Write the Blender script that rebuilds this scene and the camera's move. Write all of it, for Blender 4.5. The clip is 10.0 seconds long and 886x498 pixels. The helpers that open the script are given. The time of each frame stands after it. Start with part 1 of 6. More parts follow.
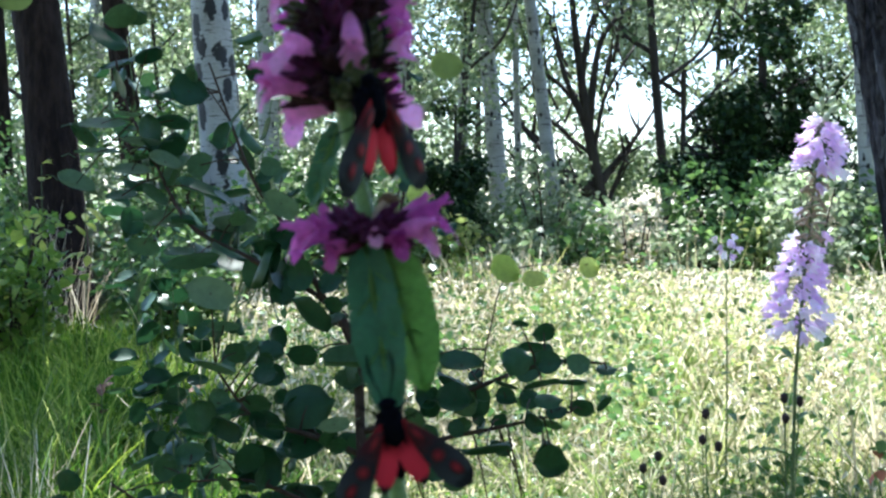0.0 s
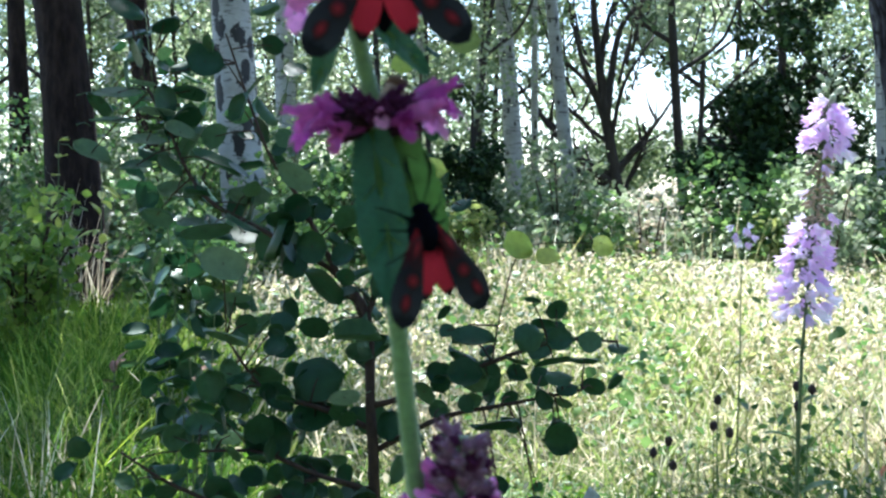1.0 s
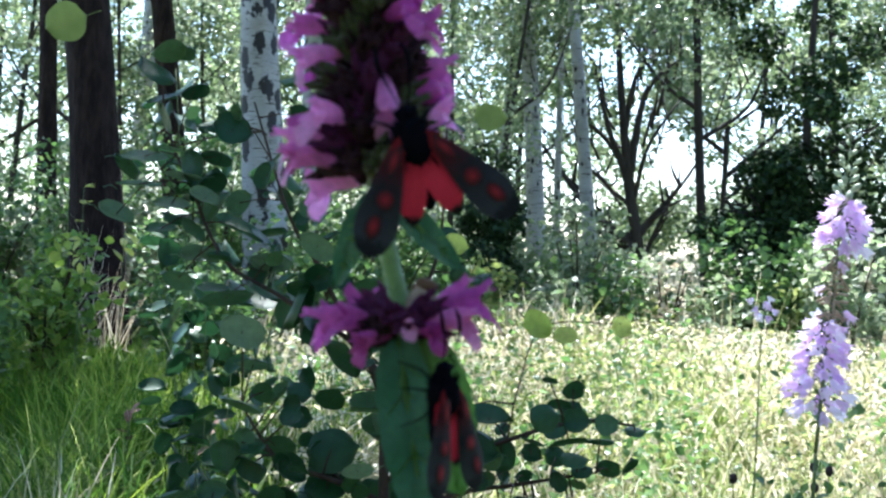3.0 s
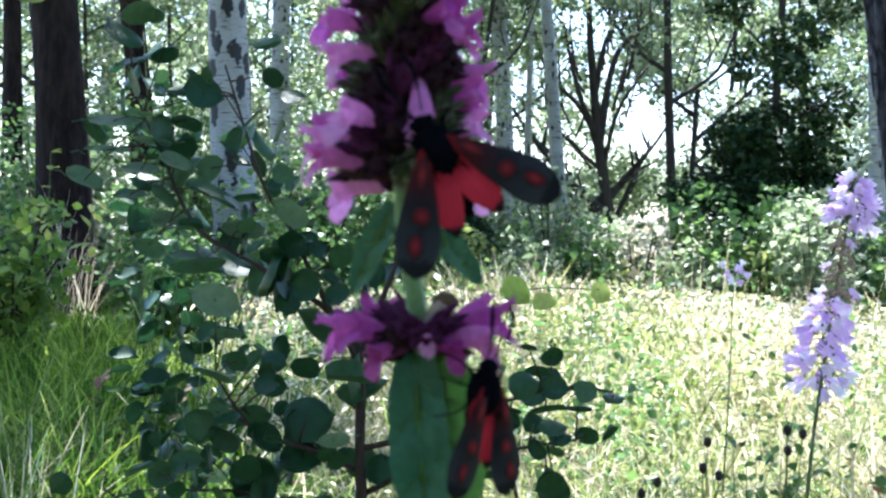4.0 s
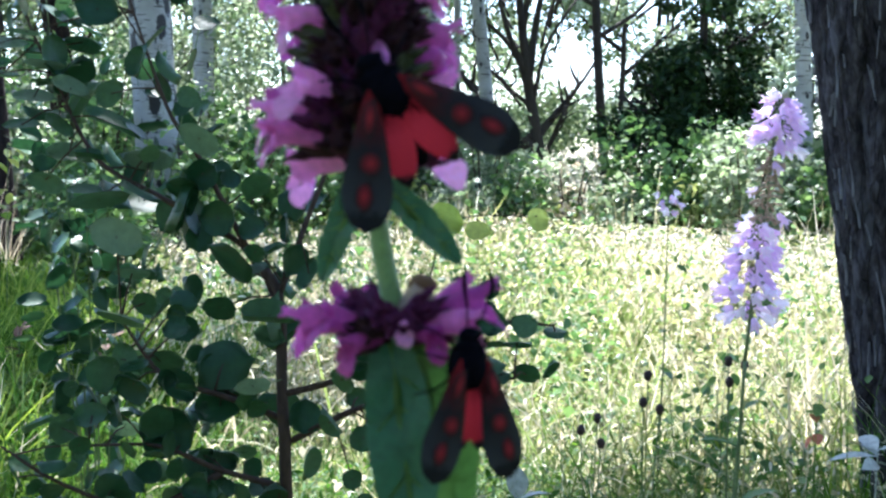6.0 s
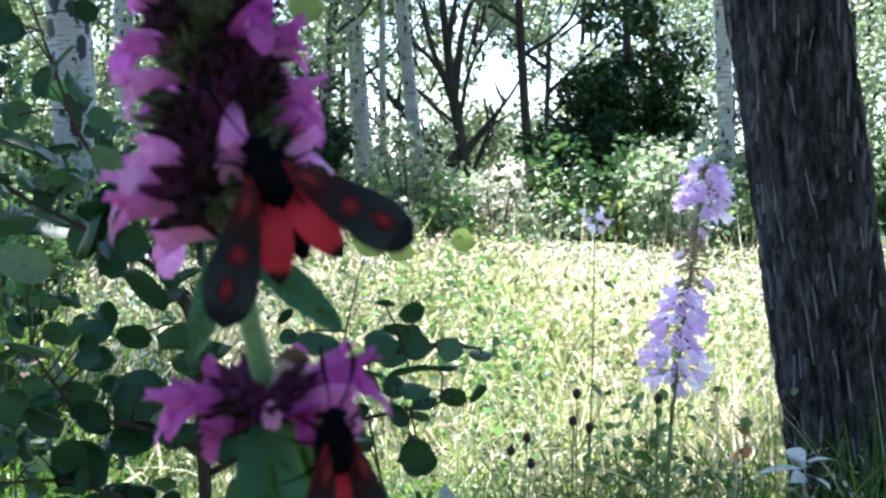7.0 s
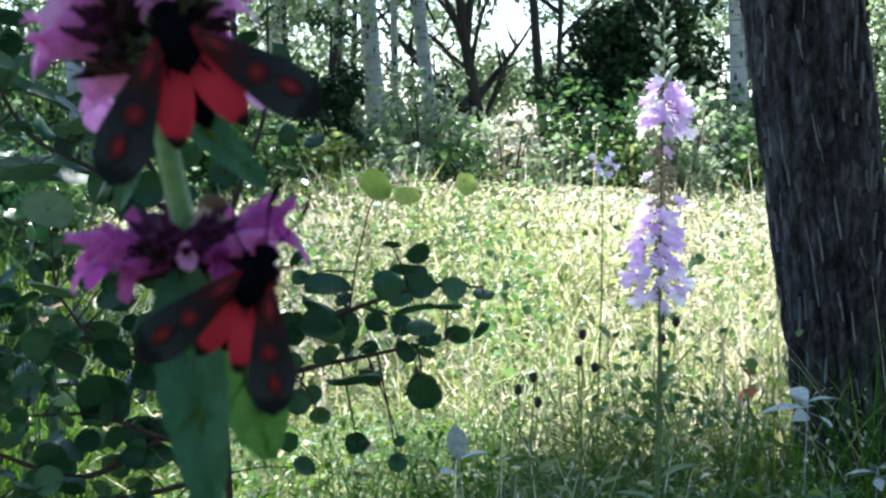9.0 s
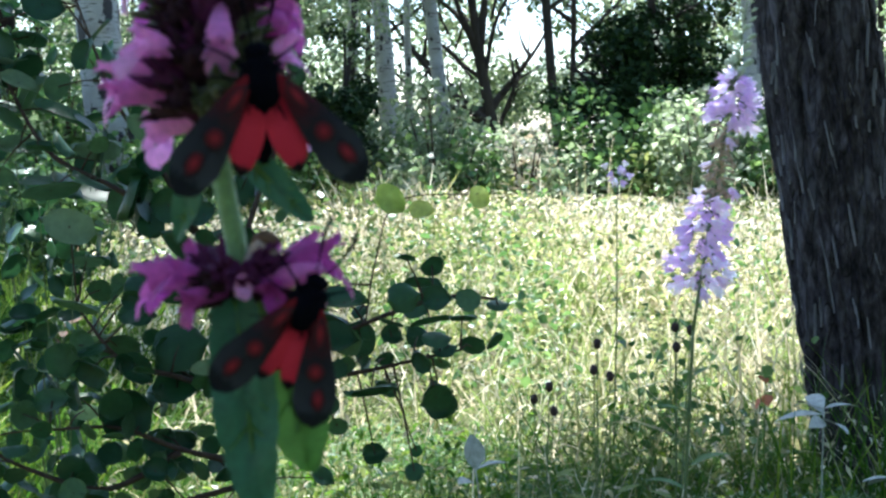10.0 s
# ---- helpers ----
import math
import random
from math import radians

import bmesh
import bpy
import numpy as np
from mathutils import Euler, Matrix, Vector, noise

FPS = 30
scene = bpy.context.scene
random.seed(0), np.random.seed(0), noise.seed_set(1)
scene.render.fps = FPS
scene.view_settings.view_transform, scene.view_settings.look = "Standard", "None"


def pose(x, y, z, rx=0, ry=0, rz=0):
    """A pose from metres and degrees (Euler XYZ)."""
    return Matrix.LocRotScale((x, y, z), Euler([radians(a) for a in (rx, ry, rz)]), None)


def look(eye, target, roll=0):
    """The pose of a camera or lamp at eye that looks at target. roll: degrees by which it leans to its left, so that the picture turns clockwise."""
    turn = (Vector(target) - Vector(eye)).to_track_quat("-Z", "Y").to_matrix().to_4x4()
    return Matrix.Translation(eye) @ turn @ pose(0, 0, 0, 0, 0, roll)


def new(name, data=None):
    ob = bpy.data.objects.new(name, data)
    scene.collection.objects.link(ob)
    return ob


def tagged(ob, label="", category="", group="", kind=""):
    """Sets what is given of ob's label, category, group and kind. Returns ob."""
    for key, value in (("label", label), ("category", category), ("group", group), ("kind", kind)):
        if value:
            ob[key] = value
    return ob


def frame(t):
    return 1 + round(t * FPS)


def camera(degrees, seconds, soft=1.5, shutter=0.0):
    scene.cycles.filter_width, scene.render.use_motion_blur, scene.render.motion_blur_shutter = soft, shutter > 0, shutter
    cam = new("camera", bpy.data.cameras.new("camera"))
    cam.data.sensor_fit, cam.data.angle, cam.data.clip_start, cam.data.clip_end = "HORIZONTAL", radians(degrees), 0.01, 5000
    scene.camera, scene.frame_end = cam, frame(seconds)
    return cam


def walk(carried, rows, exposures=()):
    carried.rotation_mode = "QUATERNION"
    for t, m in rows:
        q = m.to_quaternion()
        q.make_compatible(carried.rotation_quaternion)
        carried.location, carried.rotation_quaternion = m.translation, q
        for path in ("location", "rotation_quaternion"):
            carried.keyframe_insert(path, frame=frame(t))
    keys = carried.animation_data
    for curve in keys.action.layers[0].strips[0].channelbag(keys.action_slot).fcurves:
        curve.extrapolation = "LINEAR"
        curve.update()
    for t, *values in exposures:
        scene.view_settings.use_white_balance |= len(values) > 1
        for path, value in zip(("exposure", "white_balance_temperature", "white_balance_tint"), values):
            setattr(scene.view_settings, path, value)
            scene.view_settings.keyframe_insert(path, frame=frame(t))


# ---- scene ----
cam = camera(38.6, 10.0, soft=2.5, shutter=0.35)
PATH = [
    (0, (-0.008, -0.103, 0.81), (-0.006, 1.896, 0.74), -0.1),
    (0.5, (-0.014, -0.101, 0.805), (-0.015, 1.898, 0.748), 1.5),
    (1, (-0.007, -0.1, 0.801), (-0.028, 1.898, 0.71), 1.0),
    (1.5, (-0.003, -0.101, 0.799), (-0.012, 1.897, 0.708), 1.4),
    (2, (-0.002, -0.098, 0.8), (-0.013, 1.9, 0.715), 1.6),
    (2.5, (-0.007, -0.096, 0.808), (-0.09, 1.902, 0.775), 1.5),
    (2.7, (-0.007, -0.103, 0.815), (-0.08, 1.896, 0.814), 2.6),
    (3.8, (-0.013, -0.087, 0.817), (-0.032, 1.912, 0.769), 2.8),
    (4, (-0.013, -0.086, 0.817), (-0.018, 1.913, 0.758), 2.8),
    (4.5, (-0.013, -0.083, 0.818), (-0.007, 1.916, 0.758), 3.2),
    (5, (-0.013, -0.079, 0.815), (0.035, 1.919, 0.718), 3.2),
    (5.2, (-0.013, -0.078, 0.813), (0.055, 1.918, 0.697), 3.2),
    (6.3, (-0.007, 0.002, 0.804), (0.115, 1.993, 0.654), 1.1),
    (6.5, (-0.007, -0.004, 0.809), (0.144, 1.987, 0.694), 1.2),
    (7, (-0.003, 0.008, 0.806), (0.215, 1.993, 0.689), 1.0),
    (7.5, (-0.004, -0.007, 0.809), (0.229, 1.975, 0.669), 1.0),
    (8, (-0.002, -0.026, 0.806), (0.226, 1.953, 0.625), 0.2),
    (8.5, (0.001, -0.022, 0.805), (0.22, 1.957, 0.612), 0.6),
    (9, (-0.001, -0.03, 0.807), (0.197, 1.95, 0.604), 0.7),
    (9.5, (-0.001, -0.031, 0.806), (0.191, 1.951, 0.616), 0.5),
    (10, (-0.001, -0.044, 0.81), (0.172, 1.939, 0.623), 0.0),
]
# the focus lies on the meadow: the flower close to the lens is a little soft
cam.data.dof.use_dof, cam.data.dof.focus_distance, cam.data.dof.aperture_fstop = True, 3.0, 75.0
walk(cam, [(t, look(eye, target, roll)) for t, eye, target, roll in PATH], [(0, 2.07, 5420, 9.5), (2.5, 2.07, 5420, 9.5), (4, 2.32, 5370, 12.5), (5, 2.32, 5370, 12.5), (7, 2.29, 5400, 12), (8, 2.12, 5450, 8), (10, 2.07, 5450, 8)])


# ---- light ----
world = bpy.data.worlds.new("sky")
scene.world = world
world.use_nodes = True
SUN_EL, SUN_AZ = 58.0, -3.0          # degrees; azimuth from ahead towards the right
sky = world.node_tree.nodes.new("ShaderNodeTexSky")
sky.sky_type, sky.sun_disc = "NISHITA", False
sky.sun_elevation, sky.sun_rotation = radians(SUN_EL), radians(SUN_AZ)
sky.dust_density = 1.0
world.node_tree.links.new(sky.outputs[0], world.node_tree.nodes["Background"].inputs[0])
world.node_tree.nodes["Background"].inputs[1].default_value = 0.1
sun = new("sun", bpy.data.lights.new("sun", "SUN"))
sun.data.energy, sun.data.angle, sun.data.color = 5.0, radians(0.6), (1.0, 0.93, 0.79)
SUN_DIR = Vector((math.sin(radians(SUN_AZ)) * math.cos(radians(SUN_EL)), math.cos(radians(SUN_AZ)) * math.cos(radians(SUN_EL)), math.sin(radians(SUN_EL))))
sun.matrix_world = look((0, 0, 30), Vector((0, 0, 30)) - SUN_DIR)

# ---- materials ----


def material(name, rough=0.6):
    m = bpy.data.materials.new(name)
    m.use_nodes = True
    b = m.node_tree.nodes["Principled BSDF"]
    b.inputs["Roughness"].default_value = rough
    return m, m.node_tree.nodes, m.node_tree.links, b


def ramp(nodes, stops):
    r = nodes.new("ShaderNodeValToRGB")
    e = r.color_ramp.elements
    while len(e) < len(stops):
        e.new(0.5)
    for k, (p, c) in enumerate(stops):
        e[k].position, e[k].color = p, (*c, 1)
    return r


def coords(nodes, links, scale, kind="Object"):
    c, m = nodes.new("ShaderNodeTexCoord"), nodes.new("ShaderNodeMapping")
    m.inputs["Scale"].default_value = scale
    links.new(c.outputs[kind], m.inputs[0])
    return m.outputs[0]


def noise_node(nodes, links, vec, scale, detail=4.0, rough=0.6):
    n = nodes.new("ShaderNodeTexNoise")
    n.inputs["Scale"].default_value, n.inputs["Detail"].default_value, n.inputs["Roughness"].default_value = scale, detail, rough
    links.new(vec, n.inputs["Vector"])
    return n.outputs[0]


def bump(nodes, links, value, b, strength, distance):
    n = nodes.new("ShaderNodeBump")
    n.inputs["Strength"].default_value, n.inputs["Distance"].default_value = strength, distance
    links.new(value, n.inputs["Height"])
    links.new(n.outputs[0], b.inputs["Normal"])


def foliage(name, stops, through_light=0.45, rough=0.45, per="island", grain=60.0, gloss=0.5):
    """Leaf: colour by piece, fine mottling, light passing through the blade."""
    m, nodes, links, b = material(name, rough)
    if per == "island":
        pick = nodes.new("ShaderNodeNewGeometry").outputs["Random Per Island"]
    else:
        pick = nodes.new("ShaderNodeObjectInfo").outputs["Random"]
    r = ramp(nodes, stops)
    links.new(pick, r.inputs[0])
    n = noise_node(nodes, links, coords(nodes, links, (1, 1, 1)), grain, 3)
    h = nodes.new("ShaderNodeHueSaturation")
    mr = nodes.new("ShaderNodeMapRange")
    mr.inputs["To Min"].default_value, mr.inputs["To Max"].default_value = 0.6, 1.4
    links.new(n, mr.inputs[0])
    links.new(mr.outputs[0], h.inputs["Value"])
    links.new(r.outputs[0], h.inputs["Color"])
    links.new(h.outputs[0], b.inputs["Base Color"])
    b.inputs["Specular IOR Level"].default_value = gloss
    t = nodes.new("ShaderNodeBsdfTranslucent")
    h2 = nodes.new("ShaderNodeHueSaturation")
    h2.inputs["Hue"].default_value, h2.inputs["Saturation"].default_value, h2.inputs["Value"].default_value = 0.495, 1.0, 1.6
    links.new(h.outputs[0], h2.inputs["Color"])
    links.new(h2.outputs[0], t.inputs[0])
    mix = nodes.new("ShaderNodeMixShader")
    mix.inputs[0].default_value = through_light
    links.new(b.outputs[0], mix.inputs[1])
    links.new(t.outputs[0], mix.inputs[2])
    links.new(mix.outputs[0], nodes["Material Output"].inputs[0])
    bump(nodes, links, n, b, 0.3, 0.002)
    return m


def bark(name, stops, scale=(30, 30, 5), size=1.0, depth=0.01, rough=0.85):
    m, nodes, links, b = material(name, rough)
    b.inputs["Specular IOR Level"].default_value = 0.15
    v = coords(nodes, links, scale)
    n = noise_node(nodes, links, v, size, 8, 0.65)
    n2 = noise_node(nodes, links, coords(nodes, links, (3, 3, 1.2)), 2.0, 3)
    mix = nodes.new("ShaderNodeMath")
    mix.operation = "MULTIPLY_ADD"
    mix.inputs[1].default_value = 0.35
    links.new(n2, mix.inputs[0])
    links.new(n, mix.inputs[2])
    r = ramp(nodes, stops)
    links.new(mix.outputs[0], r.inputs[0])
    links.new(r.outputs[0], b.inputs["Base Color"])
    bump(nodes, links, n, b, 0.8, depth)
    return m


def birch_bark(name, size=(10, 10, 5), marks=0.37):
    """White bark with dark upright lens-shaped marks and fine level dashes."""
    m, nodes, links, b = material(name, 0.6)
    v = coords(nodes, links, (1, 1, 1))
    big = nodes.new("ShaderNodeTexVoronoi")
    big.inputs["Scale"].default_value = 1.0
    links.new(coords(nodes, links, size), big.inputs["Vector"])
    edge = nodes.new("ShaderNodeMath")
    edge.operation = "MULTIPLY_ADD"
    edge.inputs[1].default_value, edge.inputs[2].default_value = 0.6, -0.3
    links.new(noise_node(nodes, links, v, 30, 4), edge.inputs[0])
    add = nodes.new("ShaderNodeMath")
    links.new(big.outputs["Distance"], add.inputs[0])
    links.new(edge.outputs[0], add.inputs[1])
    r1 = ramp(nodes, [(marks, (0.016, 0.014, 0.015)), (marks + 0.06, (0.45, 0.45, 0.45))])
    links.new(add.outputs[0], r1.inputs[0])
    dash = noise_node(nodes, links, coords(nodes, links, (8, 8, 70)), 1.0, 3)
    r2 = ramp(nodes, [(0.34, (0.12, 0.1, 0.09)), (0.42, (1, 1, 1))])
    links.new(dash, r2.inputs[0])
    tone = ramp(nodes, [(0.3, (0.62, 0.6, 0.56)), (0.7, (1, 1, 1))])
    links.new(noise_node(nodes, links, v, 5, 4), tone.inputs[0])
    mul = nodes.new("ShaderNodeMix")
    mul.data_type, mul.blend_type = "RGBA", "MULTIPLY"
    mul.inputs[0].default_value = 1.0
    links.new(r1.outputs[0], mul.inputs["A"])
    links.new(r2.outputs[0], mul.inputs["B"])
    mul2 = nodes.new("ShaderNodeMix")
    mul2.data_type, mul2.blend_type = "RGBA", "MULTIPLY"
    mul2.inputs[0].default_value = 1.0
    links.new(mul.outputs["Result"], mul2.inputs["A"])
    links.new(tone.outputs[0], mul2.inputs["B"])
    links.new(mul2.outputs["Result"], b.inputs["Base Color"])
    bump(nodes, links, add.outputs[0], b, 0.5, 0.006)
    return m


def petal_mat(name, stops, through_light=0.42, rough=0.5, grain=900.0):
    return foliage(name, stops, through_light, rough, "object", grain, 0.3)


def plain(name, col, rough=0.5, var=0.25, scale=400.0, sheen=0.0, gloss=0.5):
    m, nodes, links, b = material(name, rough)
    b.inputs["Specular IOR Level"].default_value = gloss
    n = noise_node(nodes, links, coords(nodes, links, (1, 1, 1)), scale, 4)
    lo, hi = [c * (1 - var) for c in col], [min(1, c * (1 + var)) for c in col]
    r = ramp(nodes, [(0.3, lo), (0.7, hi)])
    links.new(n, r.inputs[0])
    links.new(r.outputs[0], b.inputs["Base Color"])
    b.inputs["Sheen Weight"].default_value = sheen
    bump(nodes, links, n, b, 0.3, 0.3 / scale)
    return m


def near_bark():
    """Dark scaly pine bark: fine grain, cracks between upright scales, grey weathered patches."""
    m, nodes, links, b = material("pine_bark", 0.85)
    b.inputs["Specular IOR Level"].default_value = 0.15
    fine = noise_node(nodes, links, coords(nodes, links, (44, 44, 20)), 1.0, 8, 0.66)
    r = ramp(nodes, [(0.33, (0.009, 0.0075, 0.009)), (0.48, (0.04, 0.033, 0.038)), (0.62, (0.09, 0.077, 0.088)), (0.8, (0.2, 0.175, 0.195))])
    links.new(fine, r.inputs[0])
    patch = noise_node(nodes, links, coords(nodes, links, (22, 22, 5)), 1.0, 5, 0.65)
    pr = ramp(nodes, [(0.54, (0, 0, 0)), (0.66, (0.75, 0.75, 0.75))])
    links.new(patch, pr.inputs[0])
    mix = nodes.new("ShaderNodeMix")
    mix.data_type = "RGBA"
    mix.inputs["B"].default_value = (0.12, 0.11, 0.13, 1)
    links.new(pr.outputs[0], mix.inputs[0])
    links.new(r.outputs[0], mix.inputs["A"])
    cell = nodes.new("ShaderNodeTexVoronoi")
    cell.feature = "DISTANCE_TO_EDGE"
    cell.inputs["Scale"].default_value = 1.0
    warp = nodes.new("ShaderNodeVectorMath")
    warp.operation = "MULTIPLY_ADD"
    warp.inputs[1].default_value = (1.6, 1.6, 1.6)
    nn = nodes.new("ShaderNodeTexNoise")
    nn.inputs["Scale"].default_value, nn.inputs["Detail"].default_value = 1.0, 4
    vec = coords(nodes, links, (24, 24, 6))
    links.new(vec, nn.inputs["Vector"])
    links.new(nn.outputs["Color"], warp.inputs[0])
    links.new(vec, warp.inputs[2])
    links.new(warp.outputs[0], cell.inputs["Vector"])
    cr = ramp(nodes, [(0.0, (0.5, 0.5, 0.5)), (0.05, (1, 1, 1))])
    links.new(cell.outputs["Distance"], cr.inputs[0])
    mul = nodes.new("ShaderNodeMix")
    mul.data_type, mul.blend_type = "RGBA", "MULTIPLY"
    mul.inputs[0].default_value = 1.0
    links.new(mix.outputs["Result"], mul.inputs["A"])
    links.new(cr.outputs[0], mul.inputs["B"])
    links.new(mul.outputs["Result"], b.inputs["Base Color"])
    h = nodes.new("ShaderNodeMath")
    h.operation = "MULTIPLY_ADD"
    h.inputs[1].default_value = 0.6
    links.new(fine, h.inputs[0])
    links.new(cr.outputs[0], h.inputs[2])
    bump(nodes, links, h.outputs[0], b, 0.9, 0.008)
    return m


M_MEADOW = foliage("meadow_grass", [(0, (0.08, 0.12, 0.03)), (0.35, (0.23, 0.245, 0.1)), (0.7, (0.4, 0.36, 0.2)), (1, (0.64, 0.55, 0.39))], 0.4, 0.6, gloss=0.15)
M_DRY = foliage("dry_straw", [(0, (0.46, 0.38, 0.25)), (0.6, (0.66, 0.59, 0.44)), (1, (0.8, 0.76, 0.64))], 0.3, 0.6, gloss=0.2)
M_HERB = foliage("herb_leaf", [(0, (0.09, 0.145, 0.03)), (0.6, (0.2, 0.25, 0.07)), (1, (0.36, 0.38, 0.13))], 0.4, 0.55, gloss=0.2)
M_GREEN = foliage("fresh_grass", [(0, (0.03, 0.085, 0.008)), (0.7, (0.07, 0.15, 0.014)), (1, (0.22, 0.3, 0.03))], 0.4, 0.6, gloss=0.06)
# brighter than fresh_grass: patches of sun on tufts are put into the colour
M_GRASS_LIT = foliage("sunlit_grass", [(0, (0.12, 0.2, 0.025)), (0.6, (0.26, 0.36, 0.05)), (1, (0.44, 0.5, 0.1))], 0.45, 0.5, gloss=0.1)
M_LIME = foliage("lime_leaf", [(0, (0.09, 0.17, 0.025)), (0.7, (0.17, 0.27, 0.04)), (1, (0.34, 0.4, 0.09))], 0.4, 0.45, gloss=0.3)
M_SHADE = foliage("shade_grass_blade", [(0, (0.035, 0.085, 0.015)), (0.5, (0.065, 0.13, 0.025)), (0.85, (0.11, 0.155, 0.035)), (1, (0.2, 0.2, 0.07))], 0.35, 0.6, gloss=0.06)
M_FEATHER = foliage("feathery_leaf", [(0, (0.06, 0.12, 0.05)), (0.6, (0.13, 0.2, 0.1)), (1, (0.26, 0.32, 0.18))], 0.4, 0.5, gloss=0.3)
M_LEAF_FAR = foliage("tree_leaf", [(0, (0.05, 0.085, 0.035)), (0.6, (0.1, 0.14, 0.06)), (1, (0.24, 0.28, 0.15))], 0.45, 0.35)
# paler than tree_leaf: sun on the foliage is put into this colour
M_LEAF_SUNLIT = foliage("sunlit_tree_leaf", [(0, (0.1, 0.15, 0.07)), (0.6, (0.2, 0.25, 0.13)), (1, (0.42, 0.45, 0.32))], 0.5, 0.4)
M_DARK = foliage("dark_needle", [(0, (0.012, 0.03, 0.01)), (0.7, (0.03, 0.06, 0.02)), (1, (0.07, 0.12, 0.035))], 0.15, 0.55, gloss=0.2)
M_SHRUB = foliage("shrub_leaf", [(0, (0.045, 0.1, 0.03)), (0.6, (0.09, 0.17, 0.045)), (1, (0.2, 0.3, 0.09))], 0.35, 0.42, gloss=0.35)
M_BUSH = foliage("round_leaf", [(0, (0.014, 0.048, 0.02)), (0.7, (0.027, 0.075, 0.028)), (1, (0.065, 0.125, 0.048))], 0.16, 0.44, "object", 220.0, 0.32)
# paler copy of round_leaf: sky sheen and stronger light are put into the colour
M_BUSH_LIT = foliage("bush_leaf_lit", [(0, (0.03, 0.08, 0.034)), (0.6, (0.065, 0.125, 0.058)), (1, (0.14, 0.2, 0.115))], 0.25, 0.42, "object", 220.0, 0.35)
M_BUSH_Y = foliage("yellowing_leaf", [(0, (0.3, 0.38, 0.07)), (1, (0.46, 0.5, 0.12))], 0.55, 0.4, "object", 220.0)
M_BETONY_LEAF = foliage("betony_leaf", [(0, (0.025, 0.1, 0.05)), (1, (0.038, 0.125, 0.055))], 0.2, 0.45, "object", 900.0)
# brighter copy of betony_leaf with sunlight put into its colour; also colours veins
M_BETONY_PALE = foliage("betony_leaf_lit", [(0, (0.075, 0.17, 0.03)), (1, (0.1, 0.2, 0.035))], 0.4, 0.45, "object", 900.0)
M_STEM = plain("green_stem", (0.16, 0.27, 0.09), 0.55, 0.25, 900.0, 0.3)
M_CALYX = plain("dark_calyx", (0.03, 0.011, 0.018), 0.8, 0.5, 700.0, 0.0, 0.15)
M_CALYX_G = plain("olive_calyx", (0.055, 0.06, 0.022), 0.8, 0.5, 700.0, 0.2, 0.15)
M_CALYX_Y = plain("rosy_calyx", (0.22, 0.1, 0.17), 0.75, 0.4, 700.0, 0.3, 0.15)
M_CALYX_P = plain("purple_calyx", (0.075, 0.014, 0.055), 0.75, 0.4, 700.0, 0.0, 0.15)
M_PETAL = petal_mat("magenta_petal", [(0, (0.36, 0.045, 0.29)), (0.45, (0.56, 0.12, 0.44)), (1, (0.82, 0.4, 0.7))])
M_SPENT = plain("spent_petal", (0.42, 0.3, 0.22), 0.7, 0.4, 400.0)
M_LILAC = petal_mat("lilac_petal", [(0, (0.7, 0.52, 0.76)), (0.6, (0.8, 0.66, 0.84)), (1, (0.93, 0.86, 0.92))], 0.5)
M_TWIG = bark("twig_bark", [(0.3, (0.02, 0.014, 0.012)), (0.75, (0.075, 0.05, 0.04))], (200, 200, 60), 1.0, 0.001)
M_PINE = near_bark()
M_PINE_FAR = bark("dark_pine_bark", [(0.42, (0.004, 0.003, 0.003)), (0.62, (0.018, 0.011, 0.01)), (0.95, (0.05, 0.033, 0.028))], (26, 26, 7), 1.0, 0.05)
M_FLAKE = bark("bark_flake", [(0.35, (0.05, 0.046, 0.053)), (0.9, (0.3, 0.28, 0.31))], (90, 90, 30), 1.0, 0.004)
M_TRUNK_DARK = bark("dark_bark", [(0.3, (0.015, 0.012, 0.012)), (0.8, (0.06, 0.05, 0.045))], (20, 20, 5), 1.0, 0.02)
M_BIRCH = birch_bark("birch_bark")
M_BIRCH_FINE = birch_bark("fine_birch_bark", (16, 16, 7), 0.2)
M_SEED = plain("dark_seed_head", (0.03, 0.014, 0.014), 0.7, 0.5, 500.0)
M_WEED = plain("weed_stem", (0.1, 0.14, 0.05), 0.6, 0.3, 300.0)
M_BLACK = plain("moth_black", (0.003, 0.003, 0.006), 0.85, 0.5, 2500.0, 0.0, 0.03)


